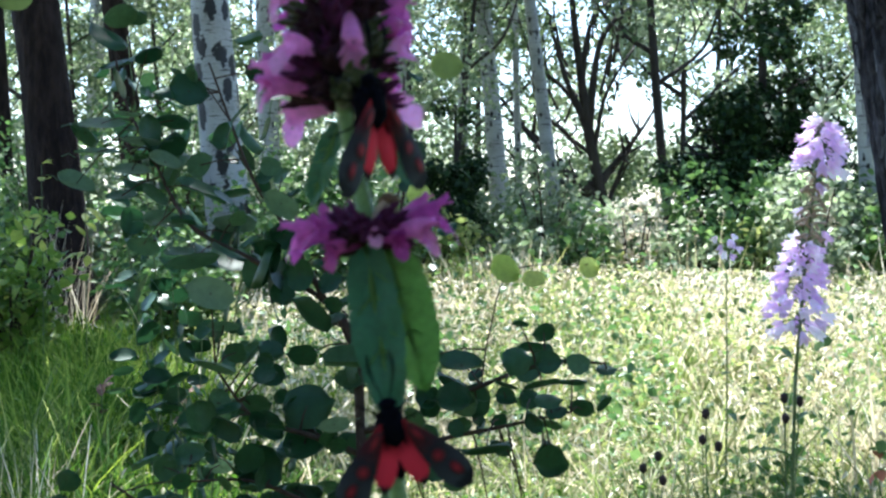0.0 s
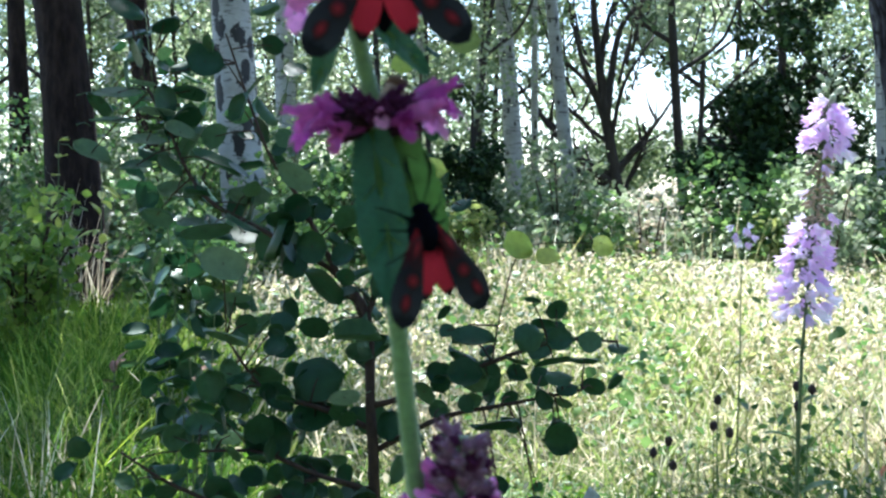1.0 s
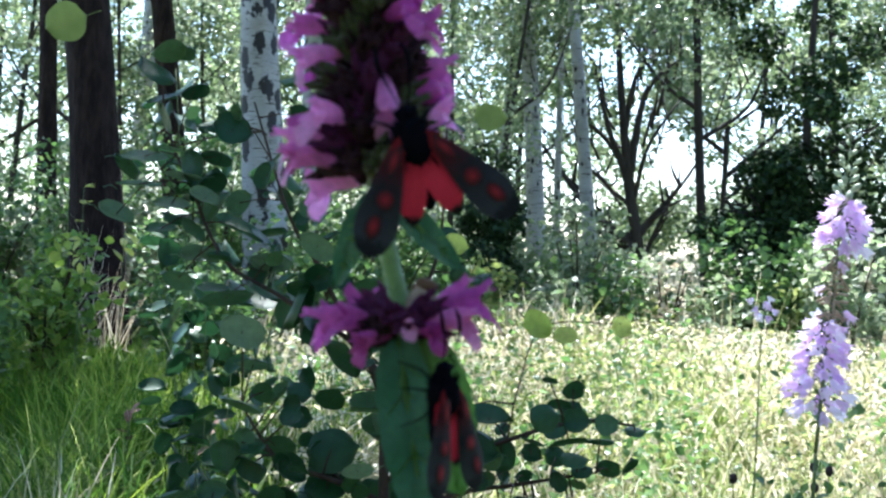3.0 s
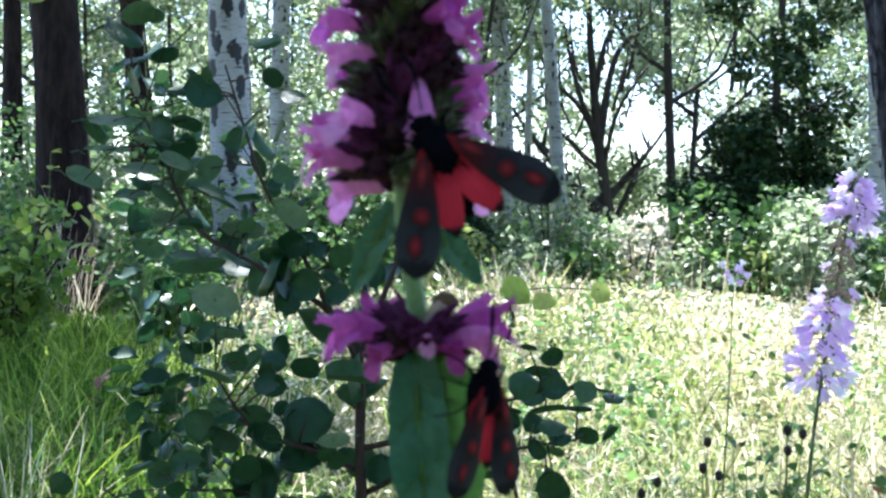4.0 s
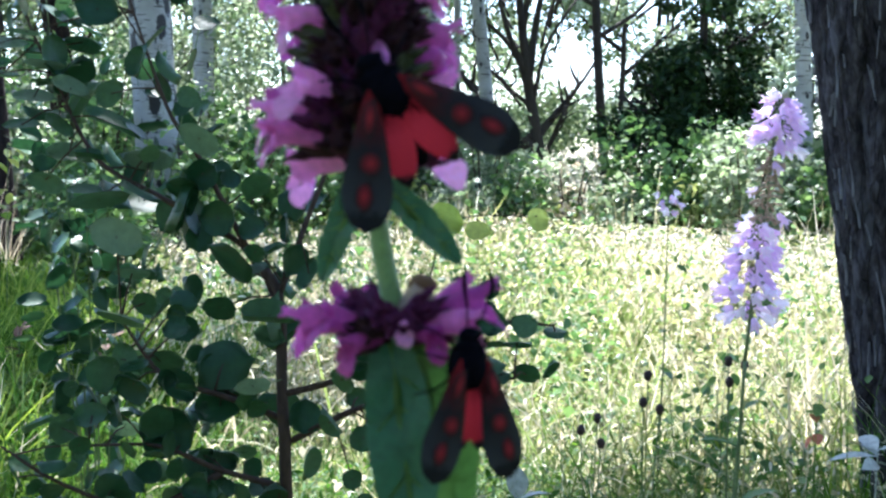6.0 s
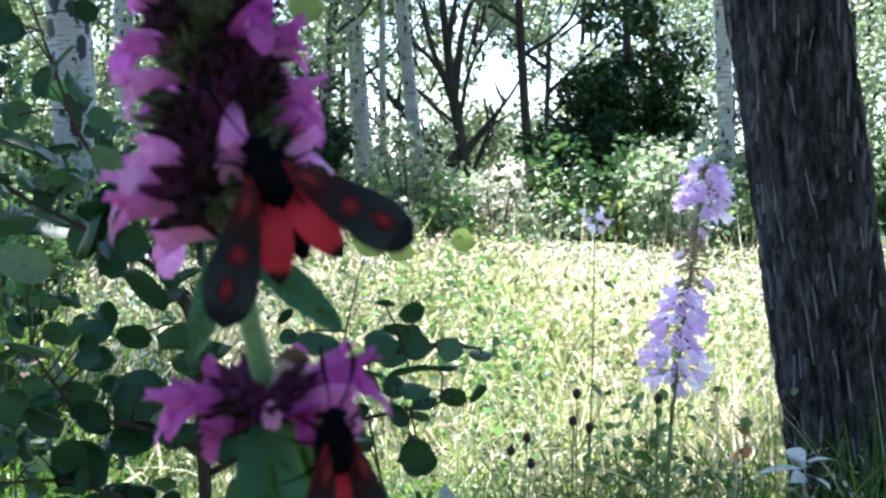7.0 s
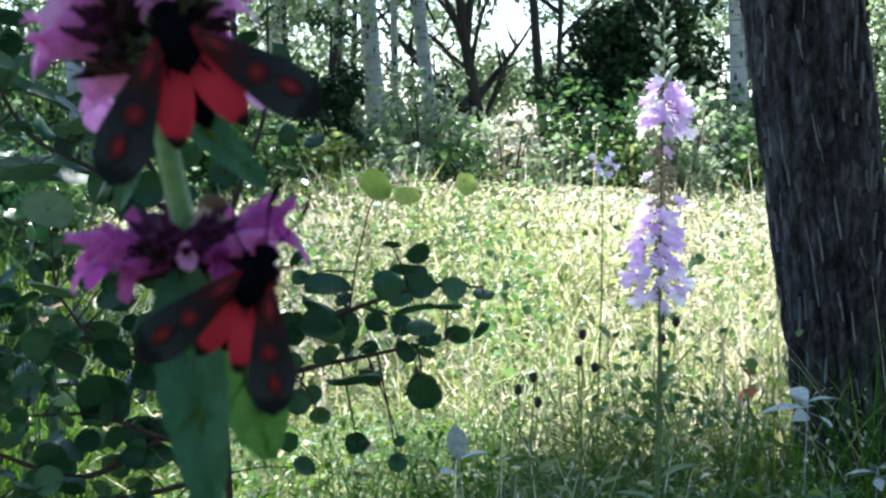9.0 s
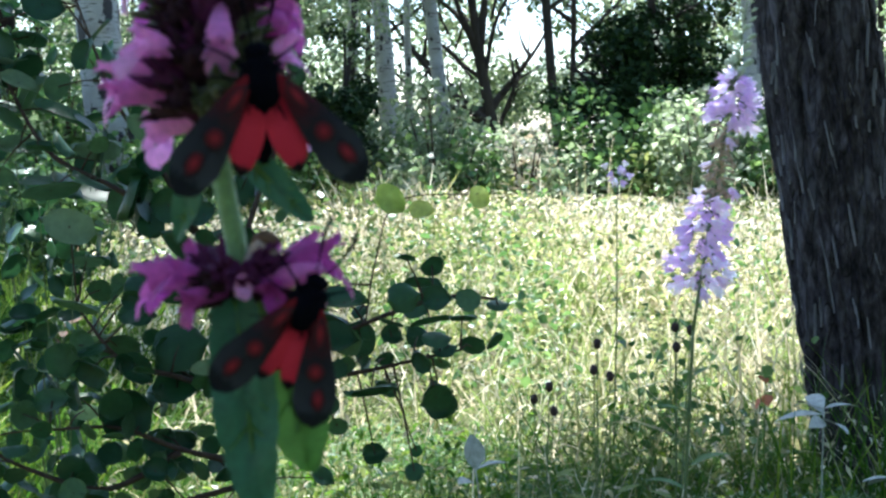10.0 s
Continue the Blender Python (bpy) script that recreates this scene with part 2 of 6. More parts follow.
def wing_mat(name, stops, kind, rough=0.6):
    """Wing scales: colour runs along the wing ("along") or out from the middle of a spot ("round"), with a soft grainy edge."""
    m, nodes, links, b = material(name, rough)
    b.inputs["Specular IOR Level"].default_value = 0.1
    c = nodes.new("ShaderNodeTexCoord")
    if kind == "along":
        sep = nodes.new("ShaderNodeSeparateXYZ")
        links.new(c.outputs["Generated"], sep.inputs[0])
        value = sep.outputs[0]
    else:
        sub_node, length = nodes.new("ShaderNodeVectorMath"), nodes.new("ShaderNodeVectorMath")
        sub_node.operation, length.operation = "MULTIPLY_ADD", "LENGTH"
        sub_node.inputs[1].default_value, sub_node.inputs[2].default_value = (2, 0, 2), (-1, 0, -1)
        links.new(c.outputs["Generated"], sub_node.inputs[0])
        links.new(sub_node.outputs[0], length.inputs[0])
        value = length.outputs["Value"]
    n = noise_node(nodes, links, c.outputs["Object"], 1500.0, 3)
    add = nodes.new("ShaderNodeMath")
    add.operation = "MULTIPLY_ADD"
    add.inputs[1].default_value = 0.22
    links.new(n, add.inputs[0])
    links.new(value, add.inputs[2])
    r = ramp(nodes, stops)
    links.new(add.outputs[0], r.inputs[0])
    links.new(r.outputs[0], b.inputs["Base Color"])
    t = nodes.new("ShaderNodeBsdfTranslucent")
    links.new(r.outputs[0], t.inputs[0])
    mix = nodes.new("ShaderNodeMixShader")
    mix.inputs[0].default_value = 0.28
    links.new(b.outputs[0], mix.inputs[1])
    links.new(t.outputs[0], mix.inputs[2])
    links.new(mix.outputs[0], nodes["Material Output"].inputs[0])
    bump(nodes, links, n, b, 0.2, 0.0002)
    return m


M_FOREWING = wing_mat("forewing_scales", [(0.1, (0.24, 0.012, 0.02)), (0.36, (0.07, 0.012, 0.017)), (0.55, (0.022, 0.02, 0.025)), (0.95, (0.038, 0.041, 0.047)), (1.12, (0.014, 0.014, 0.017))], "along")
M_HINDWING = wing_mat("hindwing_scales", [(0.1, (0.4, 0.012, 0.026)), (0.5, (0.64, 0.035, 0.065)), (0.95, (0.58, 0.03, 0.055)), (1.1, (0.02, 0.012, 0.014))], "along")
M_SPOT_SOFT = wing_mat("spot_scales", [(0.2, (0.34, 0.03, 0.04)), (0.6, (0.16, 0.018, 0.025)), (1.0, (0.022, 0.019, 0.023))], "round")
M_PALE = plain("pale_dry_leaf", (0.38, 0.39, 0.34), 0.7, 0.3, 90.0)
M_YELLOW = foliage("yellow_weed_leaf", [(0, (0.28, 0.34, 0.08)), (1, (0.5, 0.5, 0.1))], 0.45, 0.45)
M_BUD = plain("pale_bud", (0.42, 0.48, 0.33), 0.6, 0.2, 300.0)
M_RUST = plain("rust_dead_leaf", (0.45, 0.14, 0.06), 0.7, 0.3, 150.0)
M_BROWN = plain("brown_stalk", (0.13, 0.07, 0.04), 0.8, 0.4, 120.0)


def ground_mat():
    m, nodes, links, b = material("meadow_soil", 0.95)
    v = coords(nodes, links, (1, 1, 1))
    r = ramp(nodes, [(0.3, (0.05, 0.05, 0.02)), (0.5, (0.12, 0.13, 0.045)), (0.7, (0.25, 0.23, 0.1))])
    links.new(noise_node(nodes, links, v, 9, 9, 0.7), r.inputs[0])
    links.new(r.outputs[0], b.inputs["Base Color"])
    bump(nodes, links, noise_node(nodes, links, v, 40, 5), b, 0.8, 0.04)
    return m


M_GROUND = ground_mat()
rng = np.random.default_rng(7)

# ---- mesh helpers ----


class Bag:
    """Gathers pieces (vertices, faces) into one mesh."""

    def __init__(self):
        self.v, self.f, self.k, self.n = [], [], [], 0

    def add(self, piece, m=None, slot=0):
        v, f = piece
        if m is not None:
            m = np.array(m)
            v = v @ m[:3, :3].T + m[:3, 3]
        self.v.append(v)
        self.f.append([[i + self.n for i in q] for q in f])
        self.k.append(slot)
        self.n += len(v)
        return self

    def mesh(self, name, mats, smooth=True):
        me = bpy.data.meshes.new(name)
        faces = [q for group in self.f for q in group]
        me.from_pydata(np.concatenate(self.v).tolist(), [], faces)
        for mt in mats if isinstance(mats, (list, tuple)) else [mats]:
            me.materials.append(mt)
        me.polygons.foreach_set("use_smooth", [smooth] * len(faces))
        me.polygons.foreach_set("material_index", [k for k, g in zip(self.k, self.f) for _ in g])
        me.update()
        return me


def scatter(name, templates, mats, mat4, pick):
    """One mesh of many copies: templates (vertices, quads as an n x 4 array), mat4 the poses, pick which template."""
    vs, fs, ks, base = [], [], [], 0
    for k, (v, f) in enumerate(templates):
        m = mat4[pick == k]
        if not len(m):
            continue
        w = np.einsum("nij,vj->nvi", m[:, :3, :3], v) + m[:, None, :3, 3]
        vs.append(w.reshape(-1, 3))
        fs.append((f[None] + (np.arange(len(m)) * len(v))[:, None, None] + base).reshape(-1, 4))
        ks.append(np.full(len(m) * len(f), k if isinstance(mats, (list, tuple)) else 0))
        base += len(m) * len(v)
    v, f, k = np.concatenate(vs), np.concatenate(fs), np.concatenate(ks)
    me = bpy.data.meshes.new(name)
    me.vertices.add(len(v))
    me.vertices.foreach_set("co", v.astype(np.float32).ravel())
    me.loops.add(len(f) * 4)
    me.loops.foreach_set("vertex_index", f.astype(np.int32).ravel())
    me.polygons.add(len(f))
    me.polygons.foreach_set("loop_start", np.arange(0, len(f) * 4, 4, dtype=np.int32))
    me.polygons.foreach_set("use_smooth", np.ones(len(f), dtype=bool))
    me.polygons.foreach_set("material_index", k.astype(np.int32))
    for mt in mats if isinstance(mats, (list, tuple)) else [mats]:
        me.materials.append(mt)
    me.update(calc_edges=True)
    me.validate()
    return me


def poses(pos, yaw, pitch, roll, size):
    """Arrays of 4x4 matrices: roll about x, pitch about y, yaw about z, then size and place."""
    n = len(pos)
    cz, sz, cy, sy, cx, sx = np.cos(yaw), np.sin(yaw), np.cos(pitch), np.sin(pitch), np.cos(roll), np.sin(roll)
    r = np.empty((n, 4, 4))
    r[:] = np.eye(4)
    r[:, 0, 0], r[:, 0, 1], r[:, 0, 2] = cz * cy, cz * sy * sx - sz * cx, cz * sy * cx + sz * sx
    r[:, 1, 0], r[:, 1, 1], r[:, 1, 2] = sz * cy, sz * sy * sx + cz * cx, sz * sy * cx - cz * sx
    r[:, 2, 0], r[:, 2, 1], r[:, 2, 2] = -sy, cy * sx, cy * cx
    r[:, :3, :3] *= np.reshape(size, (n, 1, -1)) if np.ndim(size) else size
    r[:, :3, 3] = pos
    return r


def strip(length, width, bend, n=4, tip=0.05, belly=0.35, fold=0.15):
    """A blade along +x from the origin, drooping towards -z; two quads across."""
    v, f = [], []
    for i in range(n + 1):
        s = i / n
        w = width * (math.sin(math.pi * min(1, s * (0.5 / belly) if s < belly else 0.5 + 0.5 * (s - belly) / (1 - belly))) * (1 - tip) + tip) * 0.5
        x, z = length * s * (1 - 0.25 * abs(bend) * s), -bend * length * s * s * 0.5
        v += [(x, -w, z + fold * w), (x, 0, z), (x, w, z + fold * w)]
        if i:
            a, b = 3 * (i - 1), 3 * i
            f += [(a, b, b + 1, a + 1), (a + 1, b + 1, b + 2, a + 2)]
    return np.array(v, float), np.array(f)


def grass_blade(height, width, bend, n=5):
    """An upright blade, bowing towards +x."""
    v, f = [], []
    for i in range(n + 1):
        s = i / n
        a = bend * s
        x, z = height * s * math.sin(a) * 0.8, height * s * (1 - 0.35 * (a / 1.6) ** 2)
        w = width * (1 - s) ** 0.7 * 0.5 + 0.0002
        v += [(x, -w, z), (x, w, z)]
        if i:
            k = 2 * i
            f.append((k - 2, k - 1, k + 1, k))
    return np.array(v, float), np.array(f)


def tube(points, radii, sides=8, jitter=0.0, seed=0, cap=True):
    p = np.array(points, float)
    d = np.gradient(p, axis=0)
    d /= np.linalg.norm(d, axis=1)[:, None]
    ref = np.array((1.0, 0, 0)) if abs(d[0][0]) < 0.8 else np.array((0, 1.0, 0))
    g = np.random.default_rng(seed)
    v, f = [], []
    for i in range(len(p)):
        a = np.cross(d[i], ref)
        a /= np.linalg.norm(a)
        b = np.cross(d[i], a)
        ang = np.arange(sides) * 2 * np.pi / sides
        r = radii[i] * (1 + jitter * g.uniform(-1, 1, sides))
        v.append(p[i] + (np.cos(ang) * r)[:, None] * a + (np.sin(ang) * r)[:, None] * b)
        if i:
            o, q = (i - 1) * sides, i * sides
            f += [(o + k, o + (k + 1) % sides, q + (k + 1) % sides, q + k) for k in range(sides)]
    if cap:
        f += [tuple(range(sides))[::-1], tuple((len(p) - 1) * sides + k for k in range(sides))]
    return np.concatenate(v), f


def curve(points, n=12):
    """A smooth line through the given points."""
    p = [Vector(q) for q in points]
    p = [p[0] * 2 - p[1]] + p + [p[-1] * 2 - p[-2]]
    out = []
    for i in range(1, len(p) - 2):
        for k in range(n):
            t = k / n
            out.append(0.5 * (2 * p[i] + (p[i + 1] - p[i - 1]) * t + (2 * p[i - 1] - 5 * p[i] + 4 * p[i + 1] - p[i + 2]) * t * t + (3 * p[i] - p[i - 1] - 3 * p[i + 1] + p[i + 2]) * t ** 3))
    return out + [p[-2]]


def grid(nu, nv, fn):
    """A sheet: fn(u, v) gives a point for u, v in 0..1."""
    v = np.array([fn(i / nu, j / nv) for i in range(nu + 1) for j in range(nv + 1)], float)
    f = [(i * (nv + 1) + j, (i + 1) * (nv + 1) + j, (i + 1) * (nv + 1) + j + 1, i * (nv + 1) + j + 1) for i in range(nu) for j in range(nv)]
    return v, f


def ball(r, sx=1, sy=1, sz=1, n=8):
    return grid(n, n, lambda u, v: (r * sx * math.sin(math.pi * (u * 0.98 + 0.01)) * math.cos(2 * math.pi * v), r * sy * math.sin(math.pi * (u * 0.98 + 0.01)) * math.sin(2 * math.pi * v), r * sz * math.cos(math.pi * u)))


def child(name, mesh, parent, m=None, label=""):
    ob = new(name, mesh)
    ob.parent = parent
    if m is not None:
        ob.matrix_basis = m
    if label:
        ob["label"] = label
    return ob


def thing(name, m, label, category, group="", kind=""):
    ob = new(name)
    ob.empty_display_size = 0.05
    ob.matrix_basis = m
    return tagged(ob, label, category, group, kind)

# ---- ground ----


def ground_height(x, y):
    return 0.05 * math.sin(0.55 * x + 0.3) * math.sin(0.4 * y) + 0.03 * math.sin(1.7 * x + 0.9 * y)


def make_ground():
    ticks = [-400, -150, -60, -30] + list(np.linspace(-14, 14, 57)) + [30, 60, 150, 400]
    ys = [-300, -100, -40, -15] + list(np.linspace(-6, 22, 57)) + [40, 80, 180, 500]
    v = np.array([(x, y, ground_height(x, y) if abs(x) < 15 and -7 < y < 23 else 0) for x in ticks for y in ys], float)
    n = len(ys)
    f = [(i * n + j, (i + 1) * n + j, (i + 1) * n + j + 1, i * n + j + 1) for i in range(len(ticks) - 1) for j in range(n - 1)]
    ob = new("ground", Bag().add((v, f)).mesh("ground", M_GROUND))
    tagged(ob, "uneven meadow soil with thatch under tall grass", "ground", kind="structure")


make_ground()


def leaf_template(length=1.0, width=0.7, bend=0.3):
    return strip(length, width, bend, 3, 0.08, 0.42, 0.2)


LEAVES = [leaf_template(1, 0.75, 0.3), leaf_template(1, 0.6, -0.2), leaf_template(1, 0.85, 0.7)]


def leaf_cloud(name, centres, radii, count, size, mat, flat=0.7, seed=1):
    """Leaves strewn through round clumps, thinner towards their middle."""
    g = np.random.default_rng(seed)
    centres, radii = np.array(centres, float), np.array(radii, float)
    w = radii ** 2
    which = g.choice(len(centres), count, p=w / w.sum())
    d = g.normal(size=(count, 3))
    d /= np.linalg.norm(d, axis=1)[:, None]
    d *= (g.uniform(0.25, 1.0, count) ** 0.5)[:, None]
    d[:, 2] *= flat
    pos = centres[which] + d * radii[which][:, None]
    m = poses(pos, g.uniform(0, 6.28, count), g.normal(0.3, 0.5, count), g.normal(0, 0.6, count), (size * g.uniform(0.5, 1.3, count))[:, None])
    return scatter(name, LEAVES, mat, m, g.integers(0, 3, count))


def trunk_line(base, height, lean, wobble, seed, n=14):
    g = np.random.default_rng(seed)
    ph = g.uniform(0, 6.28, 2)
    return [(base[0] + lean[0] * z + wobble * math.sin(z * 0.9 + ph[0]) * min(1, z), base[1] + lean[1] * z + wobble * math.sin(z * 0.7 + ph[1]) * min(1, z), z - 0.15)
            for z in np.linspace(0, height, n)]


def tree(name, label, category, base, height, r0, lean, barkm, leafm=None, crown=(), leaves=0, size=0.07, limbs=(), wobble=0.03, seed=1, group="", sides=14, flare=1.35, rings=26):
    """A trunk with limbs, and a crown of leaves round the limb ends. crown: rows of x, y, z, radius."""
    line = trunk_line((0, 0), height, lean, wobble, seed, rings)
    rad = [r0 * (1 - 0.72 * (k / (len(line) - 1))) * (1 + (flare - 1) * math.exp(-6 * k / len(line) * height / 3)) for k in range(len(line))]
    root = thing(name, pose(base[0], base[1], ground_height(*base)), label, category, group)
    child("trunk", Bag().add(tube(line, rad, sides, 0.06, seed)).mesh("trunk", barkm), root)
    g = np.random.default_rng(seed + 50)
    for k, (z, dx, dy, dz, r) in enumerate(limbs):
        i = min(len(line) - 1, int(round(z / height * (len(line) - 1))))
        a = Vector(line[i])
        e = a + Vector((dx, dy, dz))
        mid = a.lerp(e, 0.5) + Vector(g.normal(0, 0.08, 3)) * (e - a).length + Vector((0, 0, -0.06 * (e - a).length))
        bag = Bag().add(tube(curve([a, mid, e], 7), np.linspace(r, r * 0.3, 15), 7, 0.1, seed + k))
        for s in (0.25, 0.4, 0.5, 0.6, 0.7, 0.8, 0.95):
            b = a.lerp(e, s)
            tip = b + Vector((dx * g.uniform(-0.2, 0.6), dy * 0.4 + g.normal(0, 0.2), abs(dz) * g.uniform(0.1, 0.7) + g.normal(0, 0.1)))
            bag.add(tube(curve([b, b.lerp(tip, 0.5) + Vector(g.normal(0, 0.05, 3)), tip], 4), np.linspace(r * 0.4, r * 0.12, 9), 5, 0.1, k))
        child("limb", bag.mesh("limb", barkm), root)
    if leaves:
        c = np.array(crown, float)
        child("crown", leaf_cloud("crown", c[:, :3], c[:, 3], leaves, size, leafm, 0.75, seed), root)
    return root


def clumps(n, r_in, z0, z1, size, seed, squash=1.0):
    g = np.random.default_rng(seed)
    a, r = g.uniform(0, 6.28, n), r_in * np.sqrt(g.uniform(0.05, 1, n))
    return np.stack([r * np.cos(a), r * np.sin(a) * squash, g.uniform(z0, z1, n), size * g.uniform(0.6, 1.3, n)], 1)


# the two near pines, the birches and the darker trees round the clearing


def thinned(rows, gone):
    """Clumps of a crown without those left out to let sun through."""
    return [r for k, r in enumerate(rows) if k not in gone]


# extra low clumps, out of view, are placed to shade the grass
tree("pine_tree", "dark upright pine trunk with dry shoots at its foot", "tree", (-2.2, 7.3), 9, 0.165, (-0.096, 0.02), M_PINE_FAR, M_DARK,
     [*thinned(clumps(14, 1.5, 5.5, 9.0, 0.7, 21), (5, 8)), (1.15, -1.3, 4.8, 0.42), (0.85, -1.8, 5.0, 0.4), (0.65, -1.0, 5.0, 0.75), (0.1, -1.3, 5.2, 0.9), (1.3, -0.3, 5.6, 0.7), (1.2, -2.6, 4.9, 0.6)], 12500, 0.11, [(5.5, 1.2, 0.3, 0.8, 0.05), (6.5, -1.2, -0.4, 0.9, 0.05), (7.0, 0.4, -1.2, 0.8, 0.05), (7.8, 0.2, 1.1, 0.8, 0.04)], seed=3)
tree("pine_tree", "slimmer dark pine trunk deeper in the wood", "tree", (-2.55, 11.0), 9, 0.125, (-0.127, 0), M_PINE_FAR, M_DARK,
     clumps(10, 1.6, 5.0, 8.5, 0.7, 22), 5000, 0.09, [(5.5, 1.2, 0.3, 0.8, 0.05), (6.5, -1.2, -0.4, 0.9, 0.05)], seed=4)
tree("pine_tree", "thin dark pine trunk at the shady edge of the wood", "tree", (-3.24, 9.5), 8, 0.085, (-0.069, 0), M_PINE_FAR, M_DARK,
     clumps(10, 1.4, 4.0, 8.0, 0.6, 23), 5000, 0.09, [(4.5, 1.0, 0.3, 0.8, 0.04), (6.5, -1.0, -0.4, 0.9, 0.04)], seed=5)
tree("birch_tree", "stout birch with white bark and black diamond marks", "tree", (-1.373, 8.45), 9, 0.158, (-0.078, 0), M_BIRCH, M_LEAF_SUNLIT,
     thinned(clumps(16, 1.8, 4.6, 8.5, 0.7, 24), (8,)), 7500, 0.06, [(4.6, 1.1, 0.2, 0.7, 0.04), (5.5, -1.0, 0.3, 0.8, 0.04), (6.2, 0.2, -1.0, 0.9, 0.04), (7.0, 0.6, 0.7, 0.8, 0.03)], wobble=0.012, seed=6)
for k, (bx, by, lx, r) in enumerate([(-1.437, 11.0, -0.048, 0.1), (0.671, 13.0, -0.088, 0.105), (1.215, 12.0, -0.138, 0.075), (0.95, 14.5, -0.04, 0.05), (3.178, 9.2, -0.06, 0.07), (0.25, 17, 0.02, 0.09), (-0.6, 16, 0.03, 0.1), (-3.9, 14, 0.02, 0.12)]):
    tree("birch_tree", "slender pale birch at the edge of the clearing", "tree", (bx, by), 8, r, (lx, 0), M_BIRCH_FINE, M_LEAF_FAR,
         clumps(12, 1.5, 2.6, 7.0, 0.55, 30 + k), 5000, 0.065, [(3.4, 0.9, 0.2, 0.6, 0.03), (4.2, -0.9, 0.2, 0.7, 0.03), (5.2, 0.3, -0.8, 0.6, 0.03)], wobble=0.02, seed=40 + k, group="pale birches", sides=12)
# dark forked tree with bare spreading limbs
tree("forked_tree", "dark many-limbed tree with bare fanning branches", "tree", (2.04, 15.0), 4.4, 0.085, (-0.13, 0), M_TRUNK_DARK, M_LEAF_FAR,
     [(-0.4, 0, 4.6, 0.9), (1.0, 0.3, 3.7, 0.6), (-1.5, 0.2, 3.6, 0.6), (0.5, 0, 3.2, 0.35), (-1.0, 0.3, 2.5, 0.3), (-0.3, 0.5, 5.2, 0.9)], 2600, 0.065,
     [(1.05, -1.15, 0.1, 1.15, 0.065), (1.15, -1.2, -0.2, 0.5, 0.045), (1.0, -1.0, 0.1, 0.1, 0.03), (1.25, -0.8, 0.1, 1.5, 0.05), (1.9, 0.6, 0.1, 1.5, 0.055), (0.9, 0.42, 0.0, 1.05, 0.034), (2.0, -0.5, 0, 1.4, 0.045),
      (2.4, 0.35, 0.2, 1.3, 0.04), (1.2, 0.62, 0.1, 0.8, 0.055), (1.5, 0.5, 0.1, 1.3, 0.035), (1.6, -0.7, 0.1, 0.6, 0.03), (0.95, -0.9, 0.1, -0.1, 0.025)], 0.06, 61)
tree("dark_tree", "straight dark trunk against the bright sky", "tree", (2.447, 13.0), 8, 0.056, (-0.096, 0), M_TRUNK_DARK, M_LEAF_FAR,
     clumps(14, 1.6, 2.7, 7.0, 0.5, 62), 5000, 0.065, [(2.2, 0.7, 0.1, 0.9, 0.03), (2.6, -0.8, 0.1, 0.8, 0.03), (3.5, 0.9, 0.1, 0.8, 0.03)], seed=63)
tree("dark_tree", "slim dark tree leaning among birches", "tree", (-0.08, 11.6), 7, 0.026, (0.13, 0), M_TRUNK_DARK, M_LEAF_FAR, clumps(8, 1.0, 2.6, 6.0, 0.5, 64), 2500, 0.06, [(2.2, 0.5, 0.1, 0.8, 0.02)], seed=65)
tree("dark_tree", "slim dark trunk behind the leafy thicket", "tree", (4.26, 14.5), 7, 0.065, (-0.094, 0), M_TRUNK_DARK, M_LEAF_FAR, clumps(14, 1.6, 2.0, 6.0, 0.5, 66), 4500, 0.065, [(2.0, 0.9, 0.1, 0.8, 0.03), (2.5, -0.8, 0, 0.8, 0.03)], seed=67)
tree("spruce_tree", "dense dark green conifer behind the meadow", "tree", (2.68, 10.4), 4.6, 0.05, (0, 0), M_TRUNK_DARK, M_DARK,
     [*clumps(20, 0.75, 0.4, 1.2, 0.3, 69, 0.7), *clumps(15, 0.5, 1.1, 1.9, 0.27, 72, 0.7), *clumps(11, 0.8, 1.7, 3.9, 0.24, 70)], 21000, 0.06, [(0.8, 0.7, -0.3, 0.1, 0.03), (1.2, -0.7, -0.2, 0.2, 0.03), (1.9, 0.5, -0.3, 0.3, 0.02)], seed=68)
tree("spruce_tree", "small dense dark conifer below the birches", "tree", (0.06, 9.95), 1.75, 0.03, (0.02, 0), M_TRUNK_DARK, M_DARK,
     [*clumps(16, 0.34, 0.45, 1.05, 0.15, 73), *clumps(7, 0.17, 1.0, 1.65, 0.1, 74)], 3600, 0.05, [(0.6, 0.3, -0.1, 0.1, 0.012), (0.9, -0.25, -0.1, 0.12, 0.01)], seed=75)
# the pine beside the camera: its unseen crown is placed to shade the foreground
near = thing("pine_tree", pose(1.172, 2.5, 0), "near pine trunk with dark furrowed flaking bark", "tree")


def ridged(u, z, seed):
    """Upright plates and furrows round a trunk."""
    s = 0.0
    for k, (fu, fz, amp) in enumerate(((6, 2.6, 1.1), (13, 6, 0.75), (26, 13, 0.2))):
        s += amp * min(1.0, 3.5 * abs(noise.noise(Vector((math.cos(u) * fu * 0.5, math.sin(u) * fu * 0.5, z * fz + seed + 7 * k)))))
    return s


